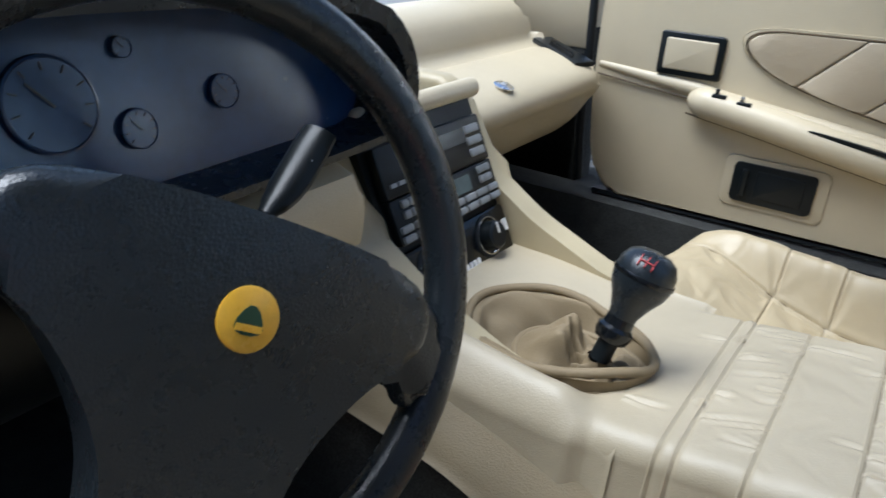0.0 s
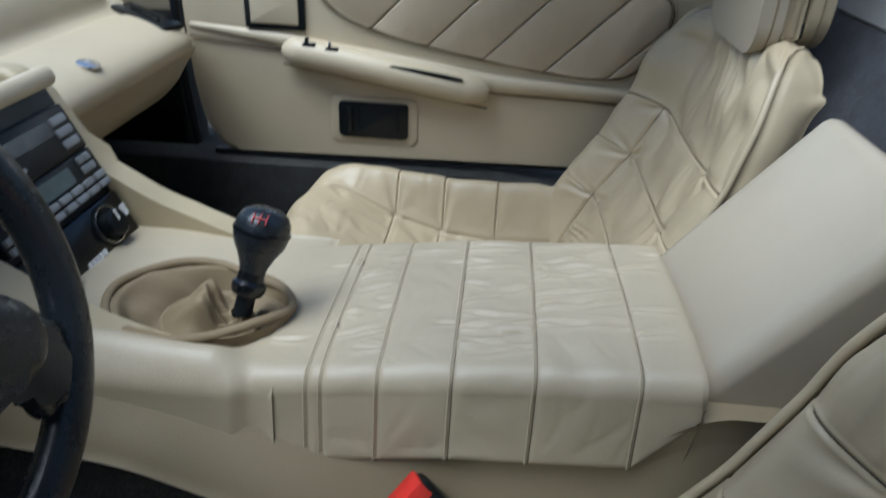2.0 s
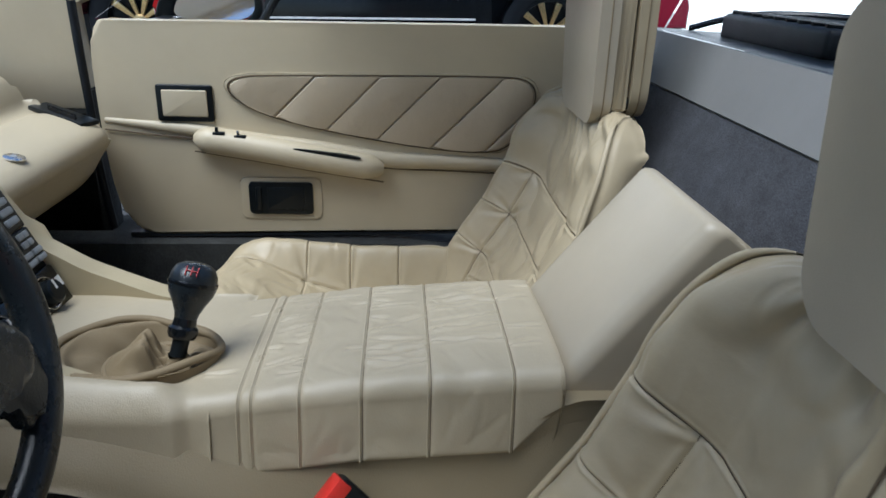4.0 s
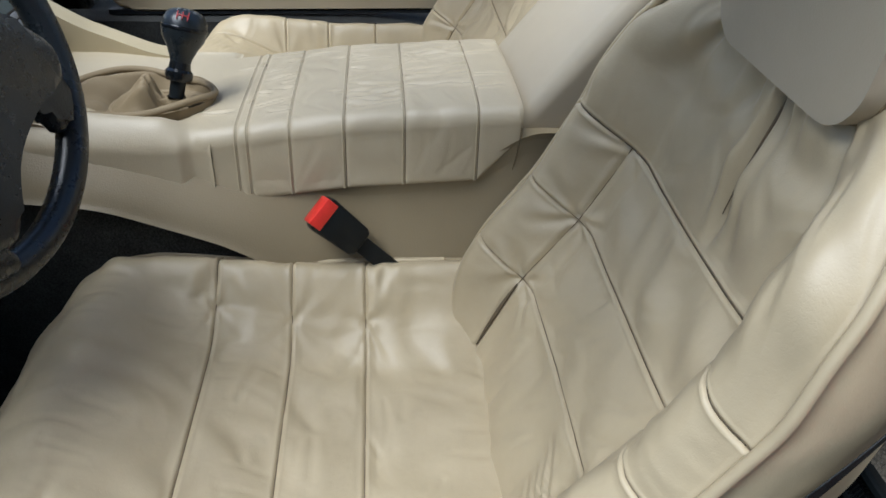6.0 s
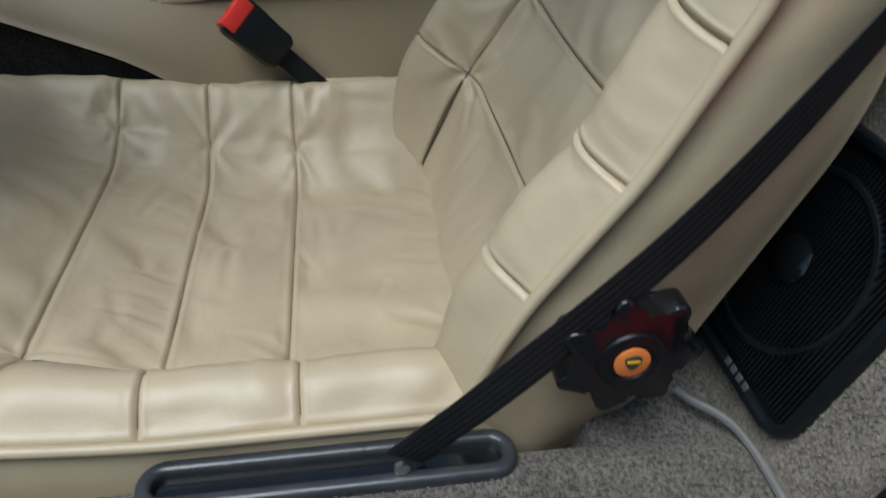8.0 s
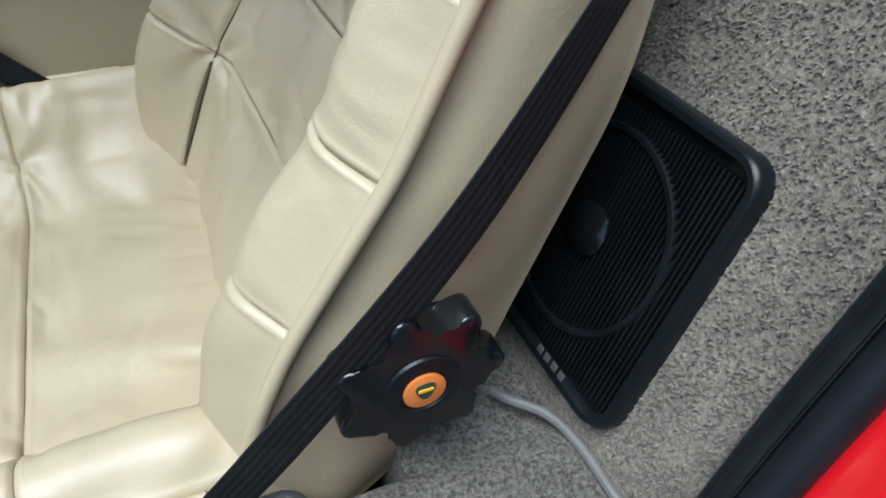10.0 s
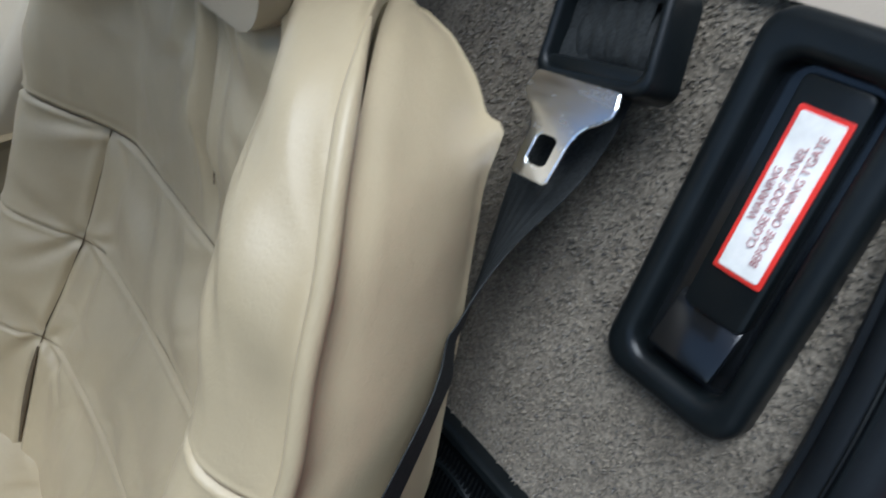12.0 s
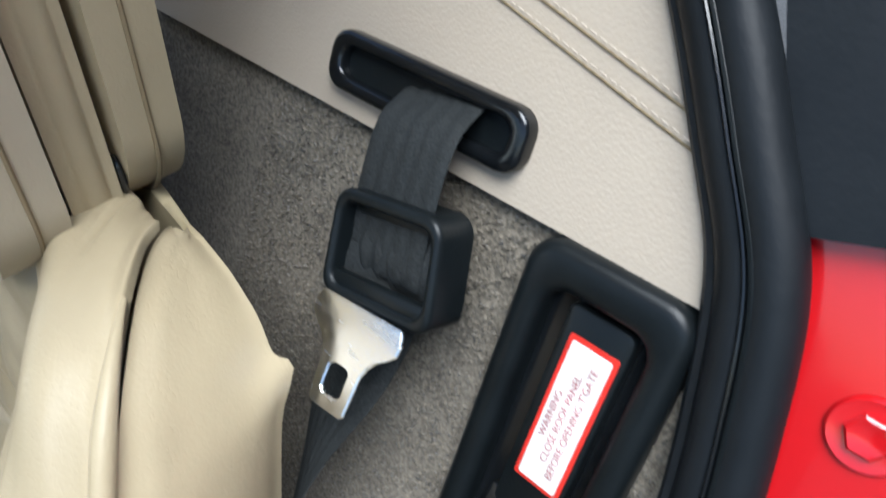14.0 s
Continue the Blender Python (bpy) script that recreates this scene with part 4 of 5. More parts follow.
    for dz, w, ln, mid in ((0.013, 0.2356, 0.2306, 0.115), (-0.0435, 0.2266, 0.2256, 0.120)):
        edge = [hm @ Vector((x, y, dz)) for x, y in flare(rounded(w, ln, 0.046, 14), mid)]
        part("seam_cord", tube_bm(edge, 0.0011, 6, True), HIDE_GAITER, head)
    hem = [hm @ Vector((x, 0.026, -0.0145 + z)) for x, z in rounded(0.199, 0.0226, 0.0105, 5)]
    part("hem_stitch", tube_bm(hem, 0.0007, 6, True), HIDE_GAITER, head)
    for side in (-1, 1):
        for dz in (-0.0018, -0.0278):
            loop = [hm @ Vector((side * (0.094 + 0.004 * math.cos(a)), 0.034 + 0.009 * math.sin(a), dz)) for a in [2 * math.pi * k / 16 for k in range(16)]]
            part("eyelet", tube_bm(loop, 0.0016, 6, True), BLACK_GLOSS, head, "dark metal eyelet")
    return top


driver = seat(-0.415, 11, 0.262, 0.226, "worn cream leather driver's bucket seat with sewn panels and piping")
passenger = seat(0.415, 23, 0.270, 0.270, "creased cream leather passenger bucket seat with sewn panels")


# ---- seat fittings ----
wall_box("rear_step", (-0.70, -0.06, 0.0), (-0.30, 0.095, 0.178), CARPET_SILL_SHADE, "taupe carpeted step behind the driver's seat", "carpet")
recline = thing("recliner_knob", (-0.668, 0.079, 0.253), "black lobed recliner knob with an orange badge on the seat's side", "knob")
rk = Matrix.Translation((-0.655, 0.092, 0.275)) @ Matrix(((0, 0, -1, 0), (-1, 0, 0, 0), (0, 1, 0, 0), (0, 0, 0, 1)))
lobes = []
for k in range(96):
    a = 2 * math.pi * k / 96
    reach = 0.0345 + 0.0105 * max(-0.2, math.cos(7 * a)) ** (1 if math.cos(7 * a) < 0 else 0.6) if math.cos(7 * a) >= 0 else 0.0345 - 0.0045 * min(0.5, -math.cos(7 * a))
    lobes.append((reach * math.cos(a), reach * math.sin(a)))
part("grip", prism_bm(lobes, 0.020, rk, 0.003, 3), BLACK_GLOSS, recline)
part("hub", lathe_bm([(0.022, 0.016), (0.0195, 0.0215), (0.016, 0.0225), (0.0135, 0.0225), (0.0128, 0.0215), (0, 0.0215)], rk, 32), BLACK, recline)
badge = part("badge", lathe_bm([(0.0108, 0.0215), (0.0108, 0.0228), (0.0100, 0.0232), (0, 0.0232)], rk, 32), ORANGE, recline, "orange round badge")
part("emblem", prism_bm(smooth_outline([(-0.0075, 0.006), (0.0075, 0.006), (0.0, -0.0078)], 2), 0.0238, rk), GREEN, badge)
part("emblem_bar", box_bm(0.0075, 0.0016, 0.001, 0, 1, rk @ Matrix.Translation((0, 0.002, 0.0240))), YELLOW, badge)
part("backplate", lathe_bm([(0.0, -0.015), (0.030, -0.015), (0.030, 0.004), (0, 0.004)], rk, 28), BLACK, recline)


def buckle(at, lean):
    """Belt buckle with a red release on a short stalk; lean turns it about x."""
    top = thing("seatbelt_buckle", at, "black seat belt buckle with a red release button by the tunnel", "seat belt buckle")
    m = Matrix.Translation(at) @ lean
    body = [(x, y) for x, y in rounded(0.045, 0.068, 0.008, 4)]
    part("housing", prism_bm([(x * (1.0 if y > -0.01 else 0.86), y) for x, y in body], 0.024, m @ Matrix.Translation((0, 0, -0.012)), 0.004, 3), BLACK, top)
    part("release_button", box_bm(0.037, 0.017, 0.0255, 0.002, 2, m @ Matrix.Translation((0, 0.0285, 0.0))), RED, top, "red release button")
    part("stalk", box_bm(0.022, 0.075, 0.005, 0.002, 2, m @ Matrix.Translation((0, -0.062, -0.002))), BLACK, top)
    return top


bd = (Vector((-0.193, 0.352, 0.327)) - Vector((-0.192, 0.262, 0.235))).normalized()
bn = Vector((-0.86, -0.30, 0.40))
bn = (bn - bd * bn.dot(bd)).normalized()
bm_ = Matrix((bd.cross(bn), bd, bn)).transposed().to_4x4()
buckle((-0.194, 0.330, 0.302), bm_)


def side_fit(name, outline, depth, x, mat, parent, label="", bevel=0.0, seg=3, face=-1):
    """A plate standing in a lengthwise plane x: outline in (y, z), proud towards the driver's side (face -1)."""
    m = Matrix(((0, 0, face, x), (1, 0, 0, 0), (0, 1, 0, 0), (0, 0, 0, 1)))
    return part(name, prism_bm(outline, depth, m, bevel, seg), mat, parent, label)


# ---- driver's seat belt ----
belt = thing("seat_belt", (-0.69, 0.19, 0.17), "charcoal seat belt running from sill to bulkhead with a chrome tongue", "seat belt")
belt_path = spline([(-0.669, 0.222, 0.200), (-0.673, 0.165, 0.260), (-0.669, 0.072, 0.360), (-0.651, -0.011, 0.463), (-0.627, -0.045, 0.483), (-0.6135, -0.082, 0.517), (-0.613, -0.110, 0.556), (-0.6135, -0.130, 0.600)], 60)
ac0, ac1 = Vector((0.18, -0.82, -0.52)), Vector((0.97, 0.20, 0.05))
acm = Vector((0.52, -0.62, -0.52))
belt_across = [ac0.lerp(acm, float(step(0.14, 0.54, np.array(i / 60)))).lerp(ac1, float(step(0.54, 0.92, np.array(i / 60)))) for i in range(61)]
belt_width = [0.0335 - 0.0055 * float(step(0.36, 0.54, np.array(i / 60))) + 0.015 * float(step(0.60, 0.95, np.array(i / 60))) for i in range(61)]
part("lap_webbing", strap_bm(belt_path, belt_across, belt_width, 0.0013, 6), WEB, belt)
up_path = spline([bulk(-0.613, 0.578, 0.030), (-0.611, -0.127, 0.602), bulk(-0.606, 0.636, 0.030), bulk(-0.601, 0.652, 0.012), bulk(-0.596, 0.668, -0.02)], 24)
part("shoulder_webbing", strap_bm(up_path, [(-0.985, 0.0, 0.17)] * 25, 0.046), WEB, belt)
lm = bulk_pose(-0.6165, 0.593, 0.036) @ pose(0, 0, 0, -4, 0, 10.5)
taper = lambda pts: [(x * (1.0 - 1.7 * y), y) for x, y in pts]
latch = part("tongue_holder", ring_bm(taper(rounded(0.062, 0.049, 0.009, 6)), taper(rounded(0.051, 0.037, 0.006, 6)), 0.022, lm @ Matrix.Translation((0, 0, -0.014)), 0.0028, 3), BLACK, belt, "black plastic tongue slider")
part("holder_bar", box_bm(0.046, 0.007, 0.007, 0.002, 2, lm @ Matrix.Translation((0, 0.0175, -0.002))), BLACK, latch)
part("holder_lip", box_bm(0.054, 0.008, 0.006, 0.002, 2, lm @ Matrix.Translation((0, -0.0165, 0.003))), BLACK, latch)
part("holder_back", box_bm(0.054, 0.042, 0.003, 0.001, 2, lm @ Matrix.Translation((0, 0, -0.0125))), BLACK, latch)
tm_ = bulk_pose(-0.6165, 0.593, 0.0445) @ pose(0.0015, -0.019, 0, -17, 0, 7) @ Matrix.Diagonal((1.12, 0.84, 1, 1))
steps = [(-0.004, 0.0225, 0), (-0.014, 0.0245, 0), (-0.020, 0.0240, 0), (-0.025, 0.0205, 0), (-0.030, 0.0160, 0), (-0.036, 0.0132, 0), (-0.041, 0.0120, 0), (-0.043, 0.0116, 1), (-0.046, 0.0113, 2), (-0.061, 0.0108, 2), (-0.064, 0.0107, 1), (-0.065, 0.0106, 0), (-0.071, 0.0104, 0), (-0.0735, 0.0085, 0)]
steps = [(-0.004 + (y + 0.004) * 0.80, w * 0.94, k) for y, w, k in steps]
tb = bmesh.new()
slot = (0.0045, 0.0035, 0.0050)
rows_ = [[tb.verts.new((x, y, 0)) for x in (-w, -slot[h], slot[h], w)] for y, w, h in steps]
for (p, q), (a, b) in zip(zip(rows_, rows_[1:]), zip(steps, steps[1:])):
    for k in range(3):
        if k == 1 and a[2] and b[2]:
            continue
        tb.faces.new((p[k], q[k], q[k + 1], p[k + 1]))
up = bmesh.ops.extrude_face_region(tb, geom=list(tb.faces))
bmesh.ops.translate(tb, verts=[v for v in up["geom"] if isinstance(v, bmesh.types.BMVert)], vec=(0, 0, 0.0026))
bmesh.ops.recalc_face_normals(tb, faces=tb.faces)
bmesh.ops.bevel(tb, geom=[e for e in tb.edges if e.calc_face_angle(0) > 0.9], offset=0.0007, segments=2, affect='EDGES')
tb.transform(tm_)
tong = part("tongue_plate", tb, CHROME, belt, "chrome tongue with a latch slot", False)
part("holder_webbing", strap_bm([lm @ Vector((0, y, z)) for y, z in ((0.016, -0.008), (0.008, -0.003), (0, -0.0015), (-0.008, -0.003), (-0.016, -0.008))], [lm.to_3x3() @ Vector((1, 0, 0))] * 5, 0.041, 0.0026, 5), WEB, latch)
part("anchor_bolt", lathe_bm([(0, 0), (0.005, 0), (0.005, 0.003), (0.003, 0.004), (0, 0.004)], pose(-0.675, 0.224, 0.200, 0, -90, 0), 16), STEEL, belt)

slot_guide = thing("belt_guide", bulk(-0.59, 0.65), "black moulded belt slot in the beige bulkhead panel", "belt guide")
sg = bulk_pose(-0.590, 0.650, 0.007)
part("surround", ring_bm(rounded(0.116, 0.028, 0.010, 5), rounded(0.098, 0.014, 0.006, 5), 0.008, sg, 0.003, 3), BLACK_GLOSS, slot_guide)
part("throat", prism_bm(rounded(0.100, 0.016, 0.006, 5), 0.002, sg), BLACK, slot_guide)

# ---- bulkhead fittings on the driver's side ----
upper = slab("trim_panel_left", [(0.33, 0.626 * S), (0.737, 0.626 * S), (0.715, 0.67 * S), (0.66, 0.75 * S), (0.62, 0.80 * S), (0.33, 0.80 * S)][::-1], HIDE_PANEL, "pale pink-beige stitched hide panel above the carpet", "trim", bulk_pose(0, 0, 0.007), 0.05)

for off in (0.0, 0.009):
    a, b = bulk(-0.500, 0.722 + off, 0.0072), bulk(-0.706, 0.672 + off, 0.0072)
    put_under(part("seam_or_shade", tube_bm([a, a.lerp(b, 0.5), b], 0.0006, 6), HIDE_GAITER), upper)
    for k in range(44):
        p, q = a.lerp(b, (k + 0.2) / 44), a.lerp(b, (k + 0.75) / 44)
        put_under(part("stitch", tube_bm([p + Vector((0, 0.001, 0.003)), q + Vector((0, 0.001, 0.003))], 0.0004, 5), HIDE_PANEL), upper)

lever_cup = thing("release_handle", bulk(-0.70, 0.545), "black recessed release handle with a red-edged white label", "release handle")
bz_m = bulk_pose(-0.7005, 0.5455, 0.0)
outer = rounded(0.074, 0.172, 0.015, 6)
inner = [(x, y - 0.002) for x, y in rounded(0.046, 0.138, 0.010, 6)]
part("bezel", ring_bm(outer, inner, 0.014, bz_m, 0.006, 4), BLACK, lever_cup)
part("well", prism_bm(inner, 0.002, bz_m), BLACK_GLOSS, lever_cup)
lev = part("lever", prism_bm(rounded(0.030, 0.105, 0.004, 3), 0.009, bz_m @ Matrix.Translation((0.002, 0.012, 0)), 0.002, 2), BLACK, lever_cup)
part("paddle", box_bm(0.034, 0.030, 0.006, 0.002, 2, bz_m @ pose(0.0, -0.050, 0.007, -18, 0, 0)), BLACK_GLOSS, lever_cup)
lab = part("label_border", prism_bm(rounded(0.0225, 0.072, 0.001, 2), 0.0100, bz_m @ Matrix.Translation((0.0035, 0.017, 0))), RED, lev, "red label border")
part("label_face", prism_bm(rounded(0.0185, 0.068, 0.001, 2), 0.0106, bz_m @ Matrix.Translation((0.0035, 0.017, 0))), WHITE, lab, "white label")
label_m = bz_m @ pose(0.0035, 0.017, 0.0112, 0, 0, 90)
for text, size, off in (("WARNING", 0.0048, 0.0042), ("CLOSE ROOF PANEL", 0.0048, -0.0008), ("BEFORE OPENING T'GATE", 0.0048, -0.0058)):
    tc = bpy.data.curves.new("print", 'FONT')
    tc.body, tc.size, tc.align_x, tc.extrude = text, size, 'CENTER', 0.0001
    tmp = bpy.data.objects.new("print", tc)
    me = bpy.data.meshes.new_from_object(tmp)
    me.transform(label_m @ Matrix.Translation((0, off, 0)))
    me.materials.clear()
    me.materials.append(PINK_PRINT)
    put_under(new("print", me), lab)
    bpy.data.objects.remove(tmp)

speaker = thing("door_speaker", bulk(-0.62, 0.285), "black ribbed loudspeaker grille on the carpeted bulkhead", "loudspeaker")
sp = bulk_pose(-0.613, 0.286, 0.0)
part("frame", ring_bm(rounded(0.168, 0.176, 0.018, 6), rounded(0.154, 0.162, 0.014, 6), 0.013, sp, 0.0055, 4), BLACK, speaker)
part("grille_plate", prism_bm(rounded(0.158, 0.166, 0.014, 6), 0.006, sp), BLACK_GLOSS, speaker)
for k in range(44):
    y = -0.0735 + 0.147 * k / 43
    part("grille_rib", box_bm(0.0014, 0.150, 0.004, 0, 1, sp @ Matrix.Translation((-y, 0, 0.0075))), BLACK_GLOSS, speaker)
part("cone_ring", lathe_bm([(0.058, 0.006), (0.060, 0.0105), (0.063, 0.0105), (0.065, 0.006)], sp, 48), BLACK, speaker)
part("dust_cap", lathe_bm([(0.017, 0.006), (0.017, 0.0105), (0.013, 0.0135), (0.007, 0.0152), (0, 0.0157)], sp, 28), BLACK_GLOSS, speaker)
for k in range(4):
    part("emblem_block", box_bm(0.0055, 0.0055, 0.001, 0.0005, 1, sp @ Matrix.Translation((0.040 - 0.008 * k, -0.0795, 0.0125))), DIM_PRINT, speaker)

# ---- driver's door opening: seal and red jamb ----
seal_line = [(-0.640, 0.770), (-0.682, 0.718), (-0.708, 0.682), (-0.732, 0.645), (-0.746, 0.600), (-0.756, 0.552), (-0.764, 0.48), (-0.764, 0.39), (-0.762, 0.28), (-0.764, 0.17)]
seal = thing("door_seal", bulk(-0.77, 0.4), "ribbed black rubber seal along the driver's door opening", "door seal")
seal_path = spline([bulk(x - 0.008, z, 0.010) for x, z in seal_line], 80)
part("bulb", tube_bm(seal_path, 0.0100, 14), RUBBER, seal)
part("lip", tube_bm([p + Vector((-0.0105, 0.002, 0.002)) for p in seal_path], 0.0100, 14), RUBBER, seal)
part("rib", tube_bm([p + Vector((-0.0055, 0.0098, 0.003)) for p in seal_path], 0.0014, 8), BLACK, seal)
part("rib", tube_bm([p + Vector((-0.0028, 0.0102, 0.003)) for p in seal_path], 0.0008, 6), BLACK_GLOSS, seal)
part("flange", tube_bm([p + Vector((0.010, 0.0, -0.002)) for p in seal_path], 0.004, 8), RUBBER, seal)
jamb = slab("door_jamb", [(0.772, 0.05), (0.772, 0.45 * S), (0.762, 0.60 * S), (0.745, 0.667 * S), (0.785, 0.679 * S), (0.90, 0.700 * S), (0.90, 0.05)], BODY_RED, "glossy red painted door jamb", "body panel", bulk_pose(0, 0, 0.004), 0.03)
for x, z in ((-0.7935, 0.6165), (-0.8120, 0.5625)):
    cap = thing("bolt_cap", bulk(x, z), "round red bolt cap on the door jamb", "bolt", "jamb bolts")
    part("washer", lathe_bm([(0.0132, 0.0), (0.0130, 0.0008), (0.0122, 0.0015), (0.0108, 0.0012), (0.0085, 0.0008), (0, 0.0008)], bulk_pose(x, z, 0.0045), 36), BODY_RED, cap)
    part("head", lathe_bm([(0.0078, 0.0006), (0.0076, 0.0028), (0.0066, 0.0036), (0.0052, 0.0030), (0, 0.0028)], bulk_pose(x, z, 0.0045), 6), BODY_RED, cap)

pillar_b = slab("b_pillar_left", [(0.745, 0.6615 * S), (0.7757, 0.6705 * S), (0.709, 0.82 * S), (0.665, 0.82 * S)], RUBBER, "black upper door pillar beside the seal", "pillar", bulk_pose(0, 0, 0.012), 0.03)
slab("pillar_edge_left", [(0.7760, 0.6706 * S), (0.7835, 0.6748 * S), (0.717, 0.82 * S), (0.7093, 0.82 * S)], HIDE_DOOR, "pale olive edge strip along the black pillar", "trim", bulk_pose(0, 0, 0.013), 0.03)
tray = thing("sill_tray", (-0.69, 0.27, 0.17), "long grey-black plastic belt guide on the carpeted sill", "belt guide")
tm = pose(-0.666, 0.267, 0.186, 0, 0, 90)
part("rim", ring_bm(rounded(0.234, 0.036, 0.017, 6), rounded(0.214, 0.016, 0.007, 6), 0.010, tm, 0.004, 3), GREY_PLASTIC, tray)
part("channel", prism_bm(rounded(0.216, 0.018, 0.008, 6), 0.002, tm), BLACK_GLOSS, tray)
wire = thing("cable", (-0.72, -0.03, 0.17), "thin grey cable lying on the carpet by the sill", "cable")
part("cord", tube_bm(spline([(-0.628, 0.026, 0.190), (-0.640, 0.019, 0.191), (-0.659, 0.003, 0.191), (-0.686, -0.003, 0.191), (-0.720, -0.003, 0.191), (-0.742, -0.004, 0.190)], 24), 0.0032, 8), CORD_GREY, wire)


# ---- passenger door ----
DX = 0.690
door = thing("door_1", (DX, 0.4, 0.26), "beige hide-trimmed passenger door with armrest and pocket panel", "car door", kind="structure")
d_out = smooth_outline([(0.888, 0.700), (0.890, 0.50), (0.878, 0.34), (0.845, 0.266), (0.78, 0.262), (0.10, 0.278), (-0.16, 0.29), (-0.20, 0.45), (-0.17, 0.712), (-0.10, 0.714), (0.84, 0.702)], 2)
side_fit("panel", d_out, 0.050, DX + 0.050, HIDE_DOOR, door, "", 0.012, 4)
# diamond-sewn inset
ins = smooth_outline([(0.62, 0.600), (0.63, 0.565), (0.545, 0.518), (0.30, 0.472), (0.10, 0.452), (0.045, 0.480), (0.005, 0.565), (0.02, 0.605), (0.08, 0.612), (0.50, 0.604)], 2)


def door_fit(name, outline, depth, out, mat, parent, label="", bevel=0.0, seg=3):
    return side_fit(name, outline, depth, DX - out, mat, parent, label, bevel, seg)


def clip_between(poly, a, b):
    """The part of an outline between two slanting lines y + k z = a and = b."""
    k = 1.0

    def cut(pts, keep):
        out = []
        for i, p in enumerate(pts):
            q = pts[(i + 1) % len(pts)]
            fp, fq = keep(p), keep(q)
            if fp >= 0:
                out.append(p)
            if fp * fq < 0:
                t = fp / (fp - fq)
                out.append((p[0] + t * (q[0] - p[0]), p[1] + t * (q[1] - p[1])))
        return out
    pts = cut(poly, lambda p: p[0] + k * p[1] - a)
    return cut(pts, lambda p: b - p[0] - k * p[1]) if pts else []


inset_frame = door_fit("inset_surround", [(0.312 + (y - 0.312) * 1.035, 0.535 + (z - 0.535) * 1.10) for y, z in ins], 0.0035, 0.0, HIDE_DOOR, door, "", 0.0034, 3)
HIDE_INSET = leather("inset_hide", (0.50, 0.41, 0.28), 0.45, 0.3, 0.6, 0.5)
cuts = [-1.0, 0.565, 0.684, 0.812, 0.932, 1.061, 3.0]
for a, b in zip(cuts, cuts[1:]):
    piece = clip_between(ins, a + 0.0012, b - 0.0012)
    if len(piece) > 3:
        door_fit("inset_panel", piece, 0.0045, 0.003, HIDE_INSET, door, "sewn tan leather panel", 0.0035, 3)
rim_line = [(DX - 0.0045, 0.312 + (y - 0.312) * 1.012, 0.535 + (z - 0.535) * 1.03) for y, z in smooth_outline(ins, 1)]
part("inset_seam", tube_bm(rim_line, 0.0016, 6, True), SEAM_AND_SHADE, door)
# armrest
arm_line = [(0.880, 0.508), (0.78, 0.498), (0.70, 0.490), (0.60, 0.474), (0.45, 0.456), (0.31, 0.436), (0.18, 0.432), (0.0, 0.425), (-0.12, 0.42)]
part("waist_roll", tube_bm(spline([(DX + 0.004, y, z) for y, z in arm_line], 50), [0.004 + 0.015 * math.sin(math.pi * (0.06 + 0.80 * i / 50)) for i in range(51)], 12), HIDE_DOOR, door)
arm_path = spline([(DX - 0.012, 0.702, 0.478), (DX - 0.016, 0.60, 0.464), (DX - 0.018, 0.45, 0.440), (DX - 0.014, 0.318, 0.419)], 40)
arm_r = [0.0285 * min(1.0, 0.35 + 0.65 * math.sqrt(min(i, 40 - i, 4) / 4)) for i in range(41)]
armrest = part("armrest", tube_bm(arm_path, arm_r, 18, flat=0.95), HIDE_DOOR, door, "padded hide armrest")
# dark tubes drawn in as shade lines under the waist roll and armrest
part("waist_shade", tube_bm(spline([(DX - 0.004, y, z - 0.0175) for y, z in arm_line], 50), 0.0018, 6), SEAM_AND_SHADE, door)
part("armrest_shade", tube_bm([Vector(p) + Vector((-0.006, 0, -0.0265)) for p in arm_path], 0.0018, 6), SEAM_AND_SHADE, door)
door_fit("grab_slot", smooth_outline([(0.50, 0.468), (0.50, 0.462), (0.37, 0.444), (0.36, 0.450)], 2), 0.0415, 0.0, BLACK, door)
for y, z in ((0.648, 0.486), (0.606, 0.480)):
    sw = part("mirror_switch", box_bm(0.012, 0.024, 0.006, 0.002, 2, Matrix.Translation((DX - 0.030, y, z + 0.006))), BLACK, door, "small black switch")
    part("toggle", box_bm(0.006, 0.006, 0.010, 0.001, 2, Matrix.Translation((DX - 0.030, y + 0.004, z + 0.013))), CHROME if y < 0.62 else BLACK, sw)
# small square panel with black frame
sq = [(y + 0.716, z + 0.546) for y, z in rounded(0.112, 0.074, 0.006, 4)]
door_fit("handle_frame", sq, 0.007, 0.0, BLACK, door, "black plastic frame", 0.003, 3)
door_fit("handle_pad", [(y + 0.716, z + 0.546) for y, z in rounded(0.090, 0.054, 0.004, 4)], 0.0085, 0.0, HIDE_DOOR, door, "hide pad in the frame", 0.003, 3)
# ashtray
door_fit("ashtray_recess", [(y + 0.535, z + 0.348) for y, z in rounded(0.170, 0.090, 0.012, 5)], 0.003, 0.0, HIDE_DOOR, door, "", 0.0028, 3)
ash = door_fit("ashtray", [(y + 0.535, z + 0.349) for y, z in rounded(0.134, 0.070, 0.008, 5)], 0.008, 0.0, BLACK, door, "black plastic ashtray set in the door", 0.003, 3)
door_fit("ashtray_lid", [(y + 0.524, z + 0.349) for y, z in rounded(0.078, 0.050, 0.004, 4)], 0.010, 0.0, BLACK, ash, "", 0.002, 2)
